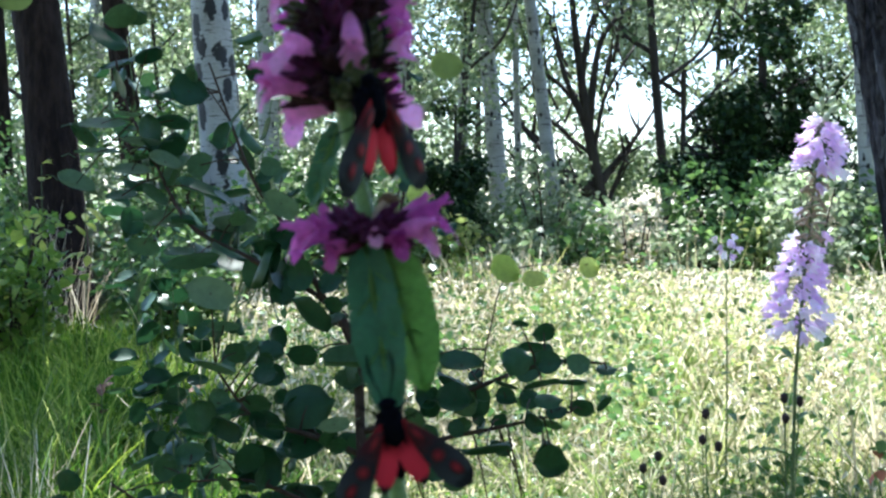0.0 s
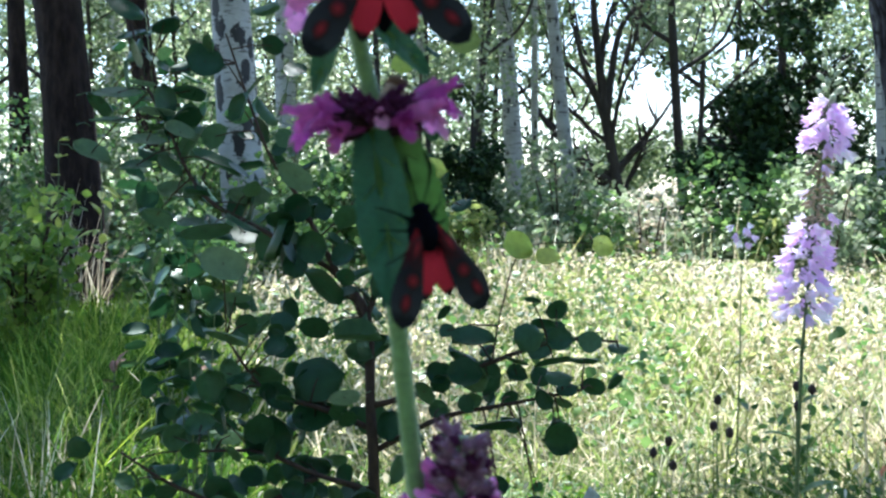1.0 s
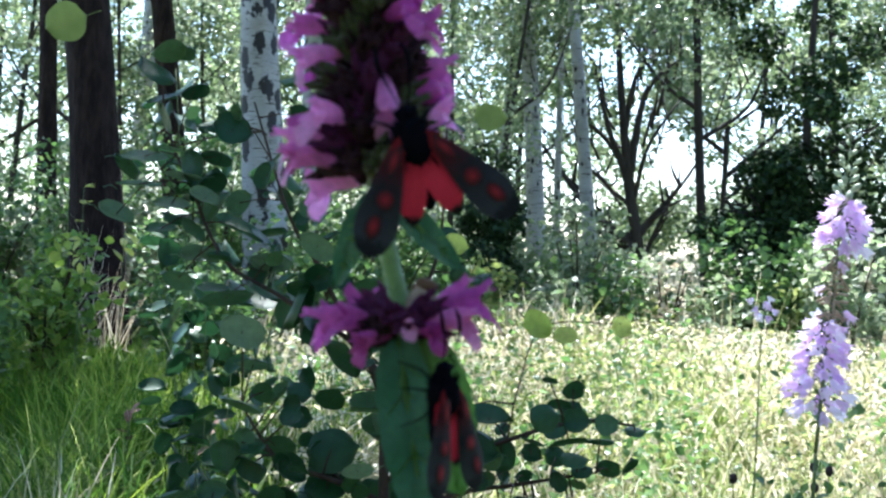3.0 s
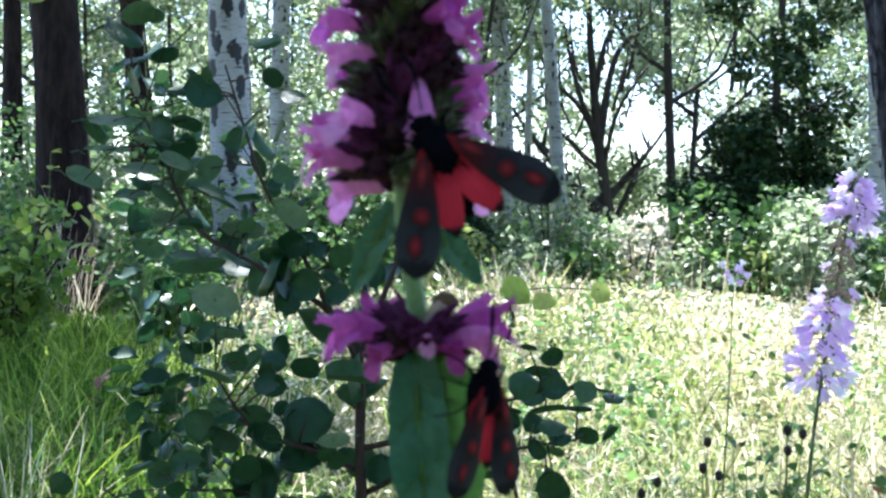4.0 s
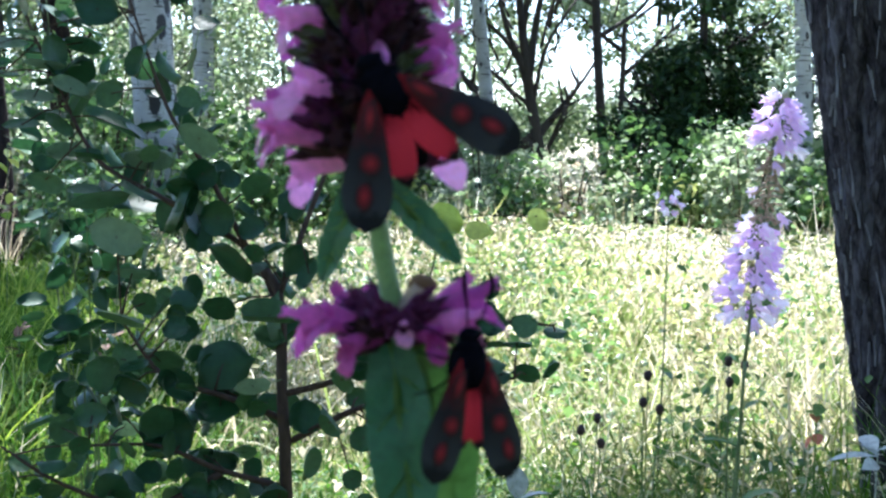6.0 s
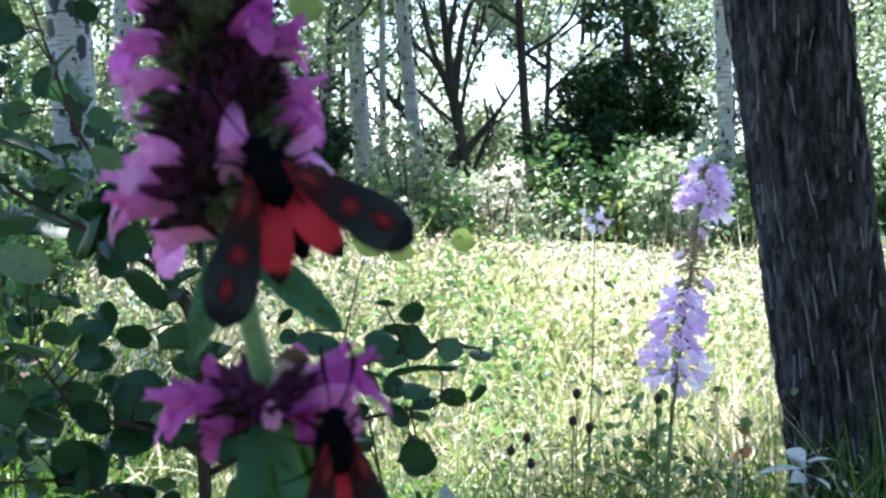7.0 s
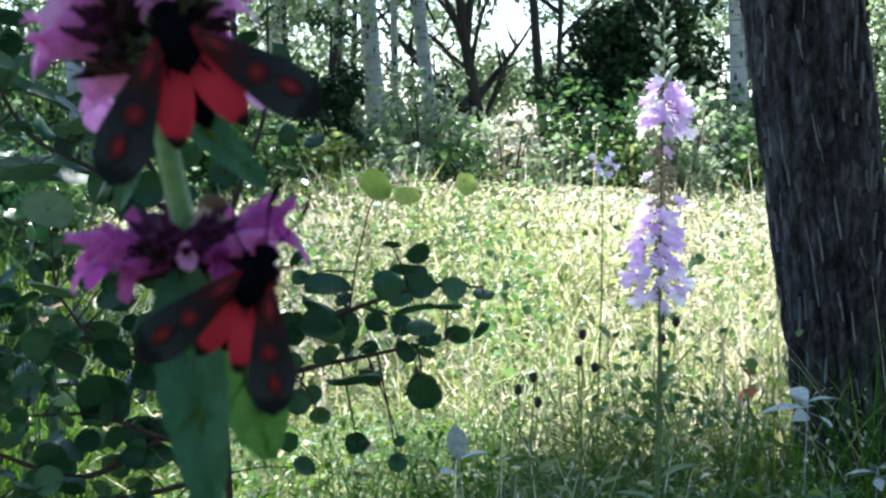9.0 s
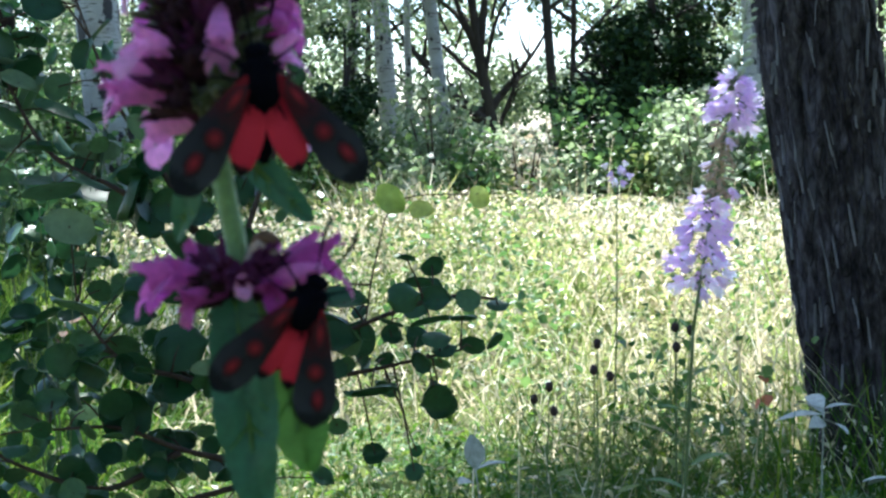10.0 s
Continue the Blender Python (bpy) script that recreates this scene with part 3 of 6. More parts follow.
def near_trunk():
    nu, nv = 230, 300
    v = []
    for j in range(nv + 1):
        s = j / nv
        z = -0.1 + 1.7 * s
        r = 0.126 * (1 - 0.03 * z) * (1 + 0.3 * math.exp(-6 * (z + 0.1)))
        cx, cy = -0.176 * z, 0.02 * z
        for i in range(nu):
            u = 2 * math.pi * i / nu
            rr = r - 0.021 + 0.012 * ridged(u, z, 3.0)
            v.append((cx + rr * math.cos(u), cy + rr * math.sin(u), z))
    f = [(j * nu + i, j * nu + (i + 1) % nu, (j + 1) * nu + (i + 1) % nu, (j + 1) * nu + i) for j in range(nv) for i in range(nu)]
    child("trunk", Bag().add((np.array(v), f)).mesh("trunk", M_PINE), near)
    up = [(-0.176 * z + 0.05 * max(0.0, z - 1.6), 0.02 * z, z) for z in np.linspace(1.58, 8, 20)]
    child("upper_trunk", Bag().add(tube(up, np.linspace(0.122, 0.04, 20), 20, 0.06, 5)).mesh("upper_trunk", M_PINE), near)
    crown = [(-1.25, 0.1, 4.4, 0.75), (-1.5, 0.35, 4.8, 0.65), (-0.9, -1.2, 5.0, 0.9), (0.5, -0.3, 5.5, 1.1), (0.1, 1.8, 4.5, 0.6), (-0.2, -1.2, 5.6, 1.0), (-0.8, -0.5, 6.6, 1.0), (-0.1, 0.5, 7.3, 1.0), (-1.7, -0.5, 4.6, 0.8), (-0.45, 1.85, 4.6, 0.5), (0.5, 1.6, 4.6, 0.6), (0.6, 2.4, 4.9, 0.5), (-1.15, 1.65, 4.6, 0.5), (-1.0, 2.3, 4.9, 0.45), (0.0, 2.4, 4.9, 0.5), (-0.55, 2.3, 5.0, 0.5), (-0.25, 2.0, 4.8, 0.45), (0.25, 2.1, 4.7, 0.5), (-0.75, 2.75, 5.2, 0.4), (-0.6, 3.0, 5.05, 0.4)]
    for x, y, z, r in crown:
        a = Vector((-0.126 * (z - 0.5) - 0.08, 0.02 * z, z - 0.5))
        e = Vector((x, y, z))
        child("limb", Bag().add(tube(curve([a, a.lerp(e, 0.5) + Vector((0, 0, 0.12)), e], 6), np.linspace(0.035, 0.012, 13), 7, 0.1, 3)).mesh("limb", M_PINE), near)
    c = np.array(crown)
    child("crown", leaf_cloud("crown", c[:, :3], c[:, 3], 29800, 0.1, M_DARK, 0.6, 71), near)


near_trunk()


def bark_flakes():
    """Curled grey plates that stand off the near trunk."""
    g = np.random.default_rng(75)
    shapes = []
    for k in range(4):
        w, h = g.uniform(0.003, 0.0065), g.uniform(0.03, 0.08)
        shapes.append(Bag().add(grid(5, 3, lambda u, v: ((v - 0.5) * w * (1 - 0.5 * (2 * u - 1) ** 2), 0.003 * math.sin(math.pi * v) + 0.004 * u * u, (u - 0.5) * h))).add(
            grid(5, 3, lambda u, v: ((v - 0.5) * w * (1 - 0.5 * (2 * u - 1) ** 2), -0.003 + 0.002 * math.sin(math.pi * v) + 0.004 * u * u, (u - 0.5) * h))).mesh("bark_flake", M_FLAKE))
    for k in range(150):
        z, a = g.uniform(0.15, 1.5), radians(g.uniform(150, 395))
        r = 0.1245 * (1 - 0.03 * z) * (1 + 0.3 * math.exp(-6 * (z + 0.1))) + 0.002
        child("bark_flake", shapes[k % 4], near, Matrix.Translation((-0.176 * z + r * math.cos(a), 0.02 * z + r * math.sin(a), z)) @ Matrix.Rotation(a - math.pi / 2, 4, "Z") @ Matrix.Rotation(g.normal(0.12, 0.12), 4, "Y") @ Matrix.Diagonal((g.uniform(0.35, 0.9), 1, g.uniform(0.4, 1.2), 1)))


bark_flakes()

# far wood and thicket
g = np.random.default_rng(80)
for k in range(16):
    bx, by = -9 + 1.35 * k + g.uniform(-0.4, 0.4), g.uniform(17, 27)
    tree("broadleaf_tree", "leafy broadleaf tree in the far wood", "tree", (bx, by), 9, g.uniform(0.03, 0.055), (g.uniform(-0.05, 0.05), 0), M_TRUNK_DARK, M_LEAF_FAR if k % 3 and k > 5 else M_LEAF_SUNLIT,
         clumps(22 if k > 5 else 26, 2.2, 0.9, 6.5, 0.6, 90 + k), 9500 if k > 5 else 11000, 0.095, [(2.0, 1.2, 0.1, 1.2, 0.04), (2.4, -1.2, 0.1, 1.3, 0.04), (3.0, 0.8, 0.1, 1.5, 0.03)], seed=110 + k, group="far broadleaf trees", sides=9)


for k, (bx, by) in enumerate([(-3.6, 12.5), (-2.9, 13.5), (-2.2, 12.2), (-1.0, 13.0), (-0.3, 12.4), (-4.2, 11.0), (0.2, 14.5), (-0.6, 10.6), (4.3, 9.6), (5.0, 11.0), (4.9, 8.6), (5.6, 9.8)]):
    tree("young_tree", "slim young tree with pale sunlit leaves", "tree", (bx, by), 4.5, 0.035, (g.uniform(-0.06, 0.06), 0), M_TRUNK_DARK, M_LEAF_SUNLIT if k % 3 else M_LEAF_FAR,
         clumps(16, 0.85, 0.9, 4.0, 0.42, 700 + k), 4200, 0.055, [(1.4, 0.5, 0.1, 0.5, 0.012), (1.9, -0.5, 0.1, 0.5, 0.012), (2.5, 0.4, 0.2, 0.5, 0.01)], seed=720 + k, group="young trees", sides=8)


tree("broadleaf_tree", "grey-green leafy tree behind the near pine", "tree", (6.6, 13.2), 8, 0.07, (0.02, 0), M_TRUNK_DARK, M_LEAF_FAR,
     clumps(34, 1.5, 0.5, 5.0, 0.5, 780), 12000, 0.08, [(2.0, 1.0, 0.1, 1.0, 0.03), (2.6, -1.0, 0.1, 1.0, 0.03)], seed=781, group="far broadleaf trees", sides=9)


def shrub(name, label, base, width, height, leaves, size, mat, seed, group=""):
    root = thing(name, pose(base[0], base[1], ground_height(*base)), label, "shrub", group)
    g = np.random.default_rng(seed)
    tips = []
    for k in range(9):
        a = g.uniform(0, 6.28)
        e = Vector((math.cos(a) * width * g.uniform(0.2, 0.8), math.sin(a) * width * g.uniform(0.2, 0.8), height * g.uniform(0.55, 1.0)))
        child("stem", Bag().add(tube(curve([(0, 0, -0.05), e * 0.5 + Vector((0, 0, 0.1 * height)), e], 5), np.linspace(0.012, 0.004, 11), 5)).mesh("stem", M_TWIG), root)
        tips += [(*e, 0.28 * width + 0.08), (*(e * 0.62), 0.25 * width + 0.08), (*(e * 0.3), 0.22 * width + 0.08)]
    c = np.array(tips)
    child("foliage", leaf_cloud("foliage", c[:, :3], c[:, 3], leaves, size, mat, 0.85, seed), root)
    return root


# unseen trees added behind and beside the camera to block sky light
for k in range(15):
    a = radians(118 + 21 * k)
    d = (5.2, 7.0, 9.0)[k % 3]
    bx, by = d * math.cos(a) * 0.95 + 0.5, d * math.sin(a) * 0.95 - 0.6
    if by > 2.2:
        continue
    tree("broadleaf_tree", "unseen leafy tree added behind the camera to block sky light", "tree", (bx, by), 9, 0.13, (0.01, 0.01), M_TRUNK_DARK, M_LEAF_FAR,
         clumps(26, 2.3, 0.8, 8.5, 0.95, 600 + k), 6000, 0.17, [(3.0, 1.2, 0.1, 1.2, 0.04), (3.4, -1.2, 0.1, 1.3, 0.04)], seed=630 + k, group="wood round the clearing", sides=9)


# band of undergrowth behind the clearing and at the foot of the birches
for k in range(22):
    x = -3.6 + 0.43 * k + g.uniform(-0.2, 0.2)
    y = 9.6 + g.uniform(-0.9, 1.6) - (0.9 if x < -0.5 else 0)
    shrub("shrub", "leafy green shrub at the edge of the wood", (x, y), g.uniform(0.5, 0.75), g.uniform(0.65, 1.15), 2600, 0.068, M_SHRUB if k % 3 else M_LEAF_SUNLIT, 140 + k, "undergrowth shrubs")
shrub("shrub", "low sunlit shrub with yellow-green leaves", (2.35, 8.0), 0.4, 0.95, 1700, 0.06, M_LEAF_SUNLIT, 170)
shrub("shrub", "low sunlit shrub with yellow-green leaves", (0.75, 9.0), 0.35, 1.15, 1500, 0.055, M_LEAF_SUNLIT, 171)
for k, (x, y, w, h) in enumerate([(-2.75, 6.0, 0.45, 0.85), (-1.45, 6.6, 0.4, 0.75), (-0.9, 7.4, 0.6, 0.9), (-2.1, 4.9, 0.24, 0.75), (-1.25, 5.6, 0.35, 0.55), (-2.5, 7.9, 0.6, 1.3), (-1.9, 8.9, 0.6, 1.5), (-1.0, 8.9, 0.6, 1.2), (-3.2, 8.0, 0.6, 1.2)]):
    shrub("shrub", "green leafy undergrowth in the shade of pines", (x, y), w, h, 2400, 0.05, M_SHRUB, 180 + k, "shade shrubs")
for k in range(13):
    shrub("shrub", "low leafy shrub in bright sun at the meadow edge", (-0.7 + 0.37 * k + g.uniform(-0.12, 0.12), 8.5 + g.uniform(-0.5, 0.5)), g.uniform(0.25, 0.42), g.uniform(0.45, 0.75), 900, 0.07, (M_LEAF_SUNLIT, M_SHRUB, M_HERB)[k % 3], 760 + k, "meadow edge shrubs")
shrub("shrub", "yellow-green leafy shrub below the pines", (-1.85, 5.3), 0.26, 0.8, 900, 0.055, M_LIME, 790)
shrub("shrub", "withered beige shrub at the meadow edge", (1.3, 8.5), 0.2, 0.8, 420, 0.05, M_DRY, 172)
shrub("shrub", "withered beige shrub at the meadow edge", (1.62, 8.8), 0.18, 0.7, 320, 0.05, M_DRY, 173)

# ---- meadow ----


def noise_field(x, y):
    return np.array([noise.noise(Vector((a, b, 3.1))) for a, b in zip(x, y)])


def meadow():
    g = np.random.default_rng(200)
    blades = [grass_blade(0.4, 0.0085, b) for b in (0.6, 1.1, 1.6, 2.1)]
    def field(name, n, x0, x1, y0, y1, scale, mats, label, tmpl, power=1.0, tilt=0.2, sunny=False):
        y = y0 + (y1 - y0) * g.uniform(0, 1, n) ** power
        x = g.uniform(0, 1, n) * (x1 - x0) + x0
        if sunny:
            keep = x > -0.19 * y + g.normal(0, 0.12, n)
            x, y, n = x[keep], y[keep], int(keep.sum())
        lump = 0.72 + 0.3 * np.sin(2.3 * x + 1.0) * np.sin(1.9 * y) + 0.55 * noise_field(1.1 * x, 0.9 * y) + g.uniform(-0.25, 0.3, n)
        lump = np.clip(lump, 0.3, 1.6)
        far = 0.75 + np.abs(y) / 9.0
        z = np.array([ground_height(a, b) for a, b in zip(x, y)])
        size = np.stack([np.ones(n) * scale, far, np.ones(n)], 1) * lump[:, None]
        m = poses(np.stack([x, y, z], 1), g.uniform(0, 6.28, n), g.normal(0, tilt, n), g.normal(0, tilt, n), 1.0)
        m[:, :3, :3] = m[:, :3, :3] * (size * np.array([1, 1, 1]))[:, None, :]
        pick = g.integers(0, len(tmpl), n)
        if isinstance(mats, list):      # patches of two grasses
            other = noise_field(0.9 * x + 5.0, 0.7 * y) + 0.5 * noise_field(3.1 * x, 2.4 * y) + g.normal(0, 0.16, n) > 0.22
            pick, tmpl, mats = pick + other * len(tmpl), tmpl + tmpl, [mats[0]] * len(tmpl) + [mats[1]] * len(tmpl)
        me = scatter(name, tmpl, mats, m, pick)
        return tagged(new(name, me), label, "grass", kind="stuff")
    field("meadow_grass", 25000, -2.2, 5.6, 2.3, 10.5, 0.8, [M_MEADOW, M_HERB], "tall sunlit meadow grass turning straw yellow", blades, 0.8, 0.5, sunny=True)
    field("dry_straw", 12000, -2.0, 5.6, 2.6, 10.5, 1.0, M_DRY, "dry straw-coloured grass stalks in the meadow", [grass_blade(0.4, 0.0065, b) for b in (0.6, 1.3, 2.0)], 0.8, 0.65, sunny=True)
    field("shade_grass", 16000, -2.6, -0.4, 2.2, 7.0, 1.0, M_GREEN, "fresh green grass tufts in dappled shade", [grass_blade(0.26, 0.008, b) for b in (0.8, 1.4, 2.0)], 1.0, 0.35)
    field("near_grass", 11000, -1.9, 2.3, 0.75, 2.9, 0.9, M_SHADE, "low olive and straw-coloured grass in the shaded foreground", [grass_blade(0.32, 0.0038, b) for b in (0.9, 1.5, 2.1)], 1.0, 0.6)
    field("clearing_grass", 26000, -7.0, 8.0, -6.0, 1.2, 1.2, M_GREEN, "low grass on the shaded floor of the wood", [grass_blade(0.24, 0.011, b) for b in (0.6, 1.1, 1.7)], 1.0, 0.4)
    field("outer_grass", 9000, 5.0, 10.0, 1.0, 12.0, 1.2, M_MEADOW, "tall meadow grass beyond the pine", [grass_blade(0.42, 0.012, b) for b in (0.6, 1.1, 1.7)], 1.0, 0.3)
    # small broad leaves of the herbs between the grass
    n = 115000
    y = 1.7 + 8.6 * g.uniform(0, 1, n) ** 0.9
    x = g.uniform(-2.0, 5.4, n)
    keep = (noise_field(x * 1.3, y * 1.3) > -0.15) & (x > -0.19 * y + g.normal(0, 0.12, n))
    x, y = x[keep], y[keep]
    n = len(x)
    z = np.array([ground_height(a, b) for a, b in zip(x, y)]) + g.uniform(0.03, 0.42, n) * np.clip((y - 1.2) / 1.7, 0.3, 1.0)
    m = poses(np.stack([x, y, z], 1), g.uniform(0, 6.28, n), g.normal(0.2, 0.5, n), g.normal(0, 0.5, n), (g.uniform(0.014, 0.034, n) * (0.7 + y / 9))[:, None])
    green = noise_field(0.9 * x + 5.0, 0.7 * y) + 0.5 * noise_field(3.1 * x, 2.4 * y)
    kind = np.clip(np.floor(1.85 - 2.6 * green + g.normal(0, 0.75, n)), 0, 2).astype(int)
    tagged(new("meadow_herbs", scatter("meadow_herbs", [leaf_template(1, 0.35, 0.4), leaf_template(1, 0.5, 0.2), leaf_template(1, 0.28, 0.8)], [M_HERB, M_MEADOW, M_DRY], m, kind)), "small-leaved green herbs between the grass", "herbs", kind="stuff")

    # broad-leaved weeds in tufts across the meadow
    n, tufts = 15000, 190
    tx, ty = g.uniform(-0.8, 5.0, tufts), 2.2 + 7.5 * g.uniform(0, 1, tufts) ** 0.8
    w = g.integers(0, tufts, n)
    x, y = tx[w] + g.normal(0, 0.07, n), ty[w] + g.normal(0, 0.07, n)
    z = np.abs(g.normal(0.2, 0.12, n)) * (0.7 + 0.6 * np.sin(w * 1.7) ** 2)
    m = poses(np.stack([x, y, z], 1), g.uniform(0, 6.28, n), g.normal(0.3, 0.5, n), g.normal(0, 0.5, n), (g.uniform(0.018, 0.04, n) * (0.7 + y / 11))[:, None])
    tagged(new("meadow_weeds", scatter("meadow_weeds", LEAVES, M_SHRUB, m, g.integers(0, 3, n))), "tufts of broad-leaved green weeds in the meadow", "weeds", kind="stuff")
    # leafy low plants in the shade nearer by
    n = 42000
    x, y = g.normal(0.5, 0.8, n), 2.05 + g.normal(0, 0.42, n)
    z = 0.02 + 0.23 * g.uniform(0, 1, n) * (0.6 + 0.4 * np.sin(5 * x + 1) * np.sin(6 * y))
    m = poses(np.stack([x, y, z], 1), g.uniform(0, 6.28, n), g.normal(0.2, 0.4, n), g.normal(0, 0.4, n), g.uniform(0.012, 0.034, n)[:, None])
    tagged(new("shade_herbs", scatter("shade_herbs", [leaf_template(1, 0.2, 0.5), leaf_template(1, 0.45, 0.3), leaf_template(1, 0.14, 0.9)], [M_FEATHER, M_GREEN, M_FEATHER], m, g.integers(0, 3, n))), "feathery low grey-green plants in the shaded foreground", "herbs", kind="stuff")


meadow()

# ---- shrub with round leaves in front of the clearing ----


def round_leaf(length, width, cup, seed):
    g = np.random.default_rng(seed)
    ph = g.uniform(0, 6.28)
    def fn(u, v):
        t = v * 2 - 1
        w = width * 0.5 * math.sqrt(max(0.0, 1 - (2 * (u ** 0.88) - 1) ** 2)) + 0.004 * length
        w *= 1 + 0.03 * math.sin(9 * u + ph)
        return (length * (u + 0.12 * (1 - abs(t))* u ** 4), t * w, cup * (t * t * width * 0.35) - cup * 0.25 * length * u * u + 0.01 * length * math.sin(7 * u + 3 * t + ph))
    bag = Bag().add(grid(9, 6, fn))
    bag.add(tube([(-0.3 * length, 0, -0.05 * length), (-0.12 * length, 0, 0.0), (0.02 * length, 0, -0.002)], [0.012 * length] * 3, 5))
    return bag


LEAF_MESHES = [round_leaf(0.02, 0.019, c, k).mesh("leaf", M_BUSH) for k, c in enumerate((0.3, 0.6, -0.3, 0.9, 0.1))]
LEAF_OVAL = [round_leaf(0.02, w, c, 20 + k).mesh("leaf", M_BUSH_LIT) for k, (c, w) in enumerate(((0.3, 0.0125), (0.6, 0.014), (0.1, 0.0115)))]
LEAF_YELLOW = [round_leaf(0.02, 0.019, c, 9 + k).mesh("leaf", M_BUSH_Y) for k, c in enumerate((0.3, 0.6))]
LEAF_GREEN = round_leaf(0.02, 0.017, 0.4, 15).mesh("leaf", M_HERB)
BUSH_BRANCHES = [
    [(-0.066, 0.860, 0.565), (-0.071, 0.863, 0.644), (-0.075, 0.876, 0.703), (-0.099, 0.897, 0.732)],
    [(-0.072, 0.875, 0.686), (-0.099, 0.897, 0.732), (-0.161, 0.918, 0.766), (-0.216, 0.939, 0.795), (-0.254, 0.961, 0.858), (-0.281, 0.983, 0.907), (-0.297, 1.006, 0.982)],
    [(-0.071, 0.863, 0.635), (-0.025, 0.844, 0.652), (0.021, 0.836, 0.675), (0.074, 0.827, 0.694), (0.110, 0.817, 0.694)],
    [(-0.068, 0.861, 0.601), (-0.016, 0.843, 0.631), (0.034, 0.834, 0.644), (0.087, 0.825, 0.657)],
    [(-0.069, 0.862, 0.618), (-0.111, 0.852, 0.636), (-0.150, 0.853, 0.648), (-0.182, 0.864, 0.685)],
    [(-0.066, 0.860, 0.570), (-0.109, 0.840, 0.587), (-0.150, 0.831, 0.605), (-0.196, 0.830, 0.605)],
    [(-0.075, 0.876, 0.703), (-0.055, 0.899, 0.764), (-0.039, 0.922, 0.818), (-0.039, 0.946, 0.916)],
    [(-0.099, 0.897, 0.732), (-0.136, 0.900, 0.799), (-0.159, 0.901, 0.834), (-0.196, 0.925, 0.925)],
    [(0.021, 0.836, 0.675), (0.029, 0.858, 0.716), (0.047, 0.880, 0.758), (0.107, 0.891, 0.763)],
    [(-0.066, 0.859, 0.555), (-0.125, 0.838, 0.546), (-0.183, 0.827, 0.542), (-0.246, 0.828, 0.560)],
    [(-0.109, 0.840, 0.585), (-0.158, 0.829, 0.563), (-0.213, 0.829, 0.579), (-0.256, 0.839, 0.601)],
]

# leaves of each shoot: place, size, turn about the line of sight, lean
SPRAY_UPPER = [
    (0.048, 0.800, 0.724, 0.59, 4, 17),
    (0.069, 0.850, 0.714, 0.89, 11, 39),
    (0.057, 0.825, 0.704, 0.91, 4, 16),
    (-0.013, 0.870, 0.694, 0.64, -18, 46),
    (0.006, 0.800, 0.695, 1.47, 12, 13),
    (0.017, 0.850, 0.682, 0.62, 6, 38),
    (0.046, 0.825, 0.694, 0.91, -7, 16),
    (0.058, 0.870, 0.682, 1.07, 8, 38),
    (0.069, 0.800, 0.696, 0.93, 5, 37),
    (0.093, 0.850, 0.691, 0.83, 4, 28),
    (0.113, 0.825, 0.689, 0.76, 0, 11),
    (0.093, 0.870, 0.674, 1.07, 7, 16),
    (0.038, 0.800, 0.681, 0.88, -10, 16),
    (0.068, 0.850, 0.673, 1.35, -2, 3),
    (0.000, 0.825, 0.681, 1.11, -6, 17),
    (-0.018, 0.870, 0.663, 0.80, 8, 43),
]
SPRAY_MIDDLE = [
    (0.001, 0.800, 0.670, 1.28, 0, 40),
    (0.018, 0.850, 0.663, 1.25, 85, 70),
    (0.039, 0.825, 0.667, 0.76, -10, 43),
    (0.060, 0.870, 0.660, 0.85, -3, 38),
    (0.068, 0.800, 0.670, 0.98, 0, 13),
    (0.098, 0.850, 0.655, 0.94, -3, 31),
    (0.076, 0.825, 0.658, 0.81, 18, 20),
    (0.036, 0.870, 0.644, 0.69, 14, 57),
    (0.059, 0.800, 0.655, 0.79, -37, 38),
    (0.076, 0.850, 0.644, 0.73, -26, 24),
    (0.008, 0.825, 0.648, 0.61, -2, 80),
    (-0.018, 0.870, 0.633, 0.75, -5, 58),
    (0.024, 0.800, 0.636, 1.67, 2, 5),
    (0.037, 0.850, 0.628, 0.83, 3, 51),
    (0.073, 0.825, 0.623, 1.26, 119, 70),
]
SPRAY_LOW = [
    (-0.005, 0.870, 0.609, 0.75, 74, 70),
    (-0.013, 0.800, 0.620, 0.88, 84, 70),
    (0.001, 0.850, 0.599, 0.78, 28, 50),
    (0.027, 0.825, 0.584, 0.81, 9, 51),
    (0.059, 0.870, 0.574, 0.48, 9, 52),
    (0.053, 0.800, 0.578, 0.69, -7, 48),
    (-0.010, 0.850, 0.561, 0.83, -23, 28),
    (-0.020, 0.825, 0.586, 0.71, 92, 70),
]
SIDE_SHOOT_LOW = [
    (-0.178, 0.840, 0.691, 1.65, -9, 12),
    (-0.169, 0.880, 0.695, 0.91, -1, 62),
    (-0.133, 0.820, 0.704, 0.91, -13, 52),
    (-0.137, 0.860, 0.680, 0.95, -1, 58),
    (-0.112, 0.840, 0.698, 1.14, 1, 36),
    (-0.119, 0.880, 0.756, 1.29, 0, 80),
    (-0.087, 0.820, 0.738, 0.73, -7, 46),
    (-0.113, 0.860, 0.627, 1.69, 8, 24),
    (-0.144, 0.840, 0.617, 1.86, 12, 52),
    (-0.158, 0.880, 0.654, 1.73, 4, 28),
    (-0.165, 0.820, 0.649, 1.21, -11, 46),
    (-0.111, 0.860, 0.657, 1.90, 10, 41),
    (-0.139, 0.840, 0.642, 1.24, -7, 31),
    (-0.201, 0.880, 0.641, 1.29, 12, 20),
    (-0.070, 0.880, 0.621, 1.29, 93, 70),
]
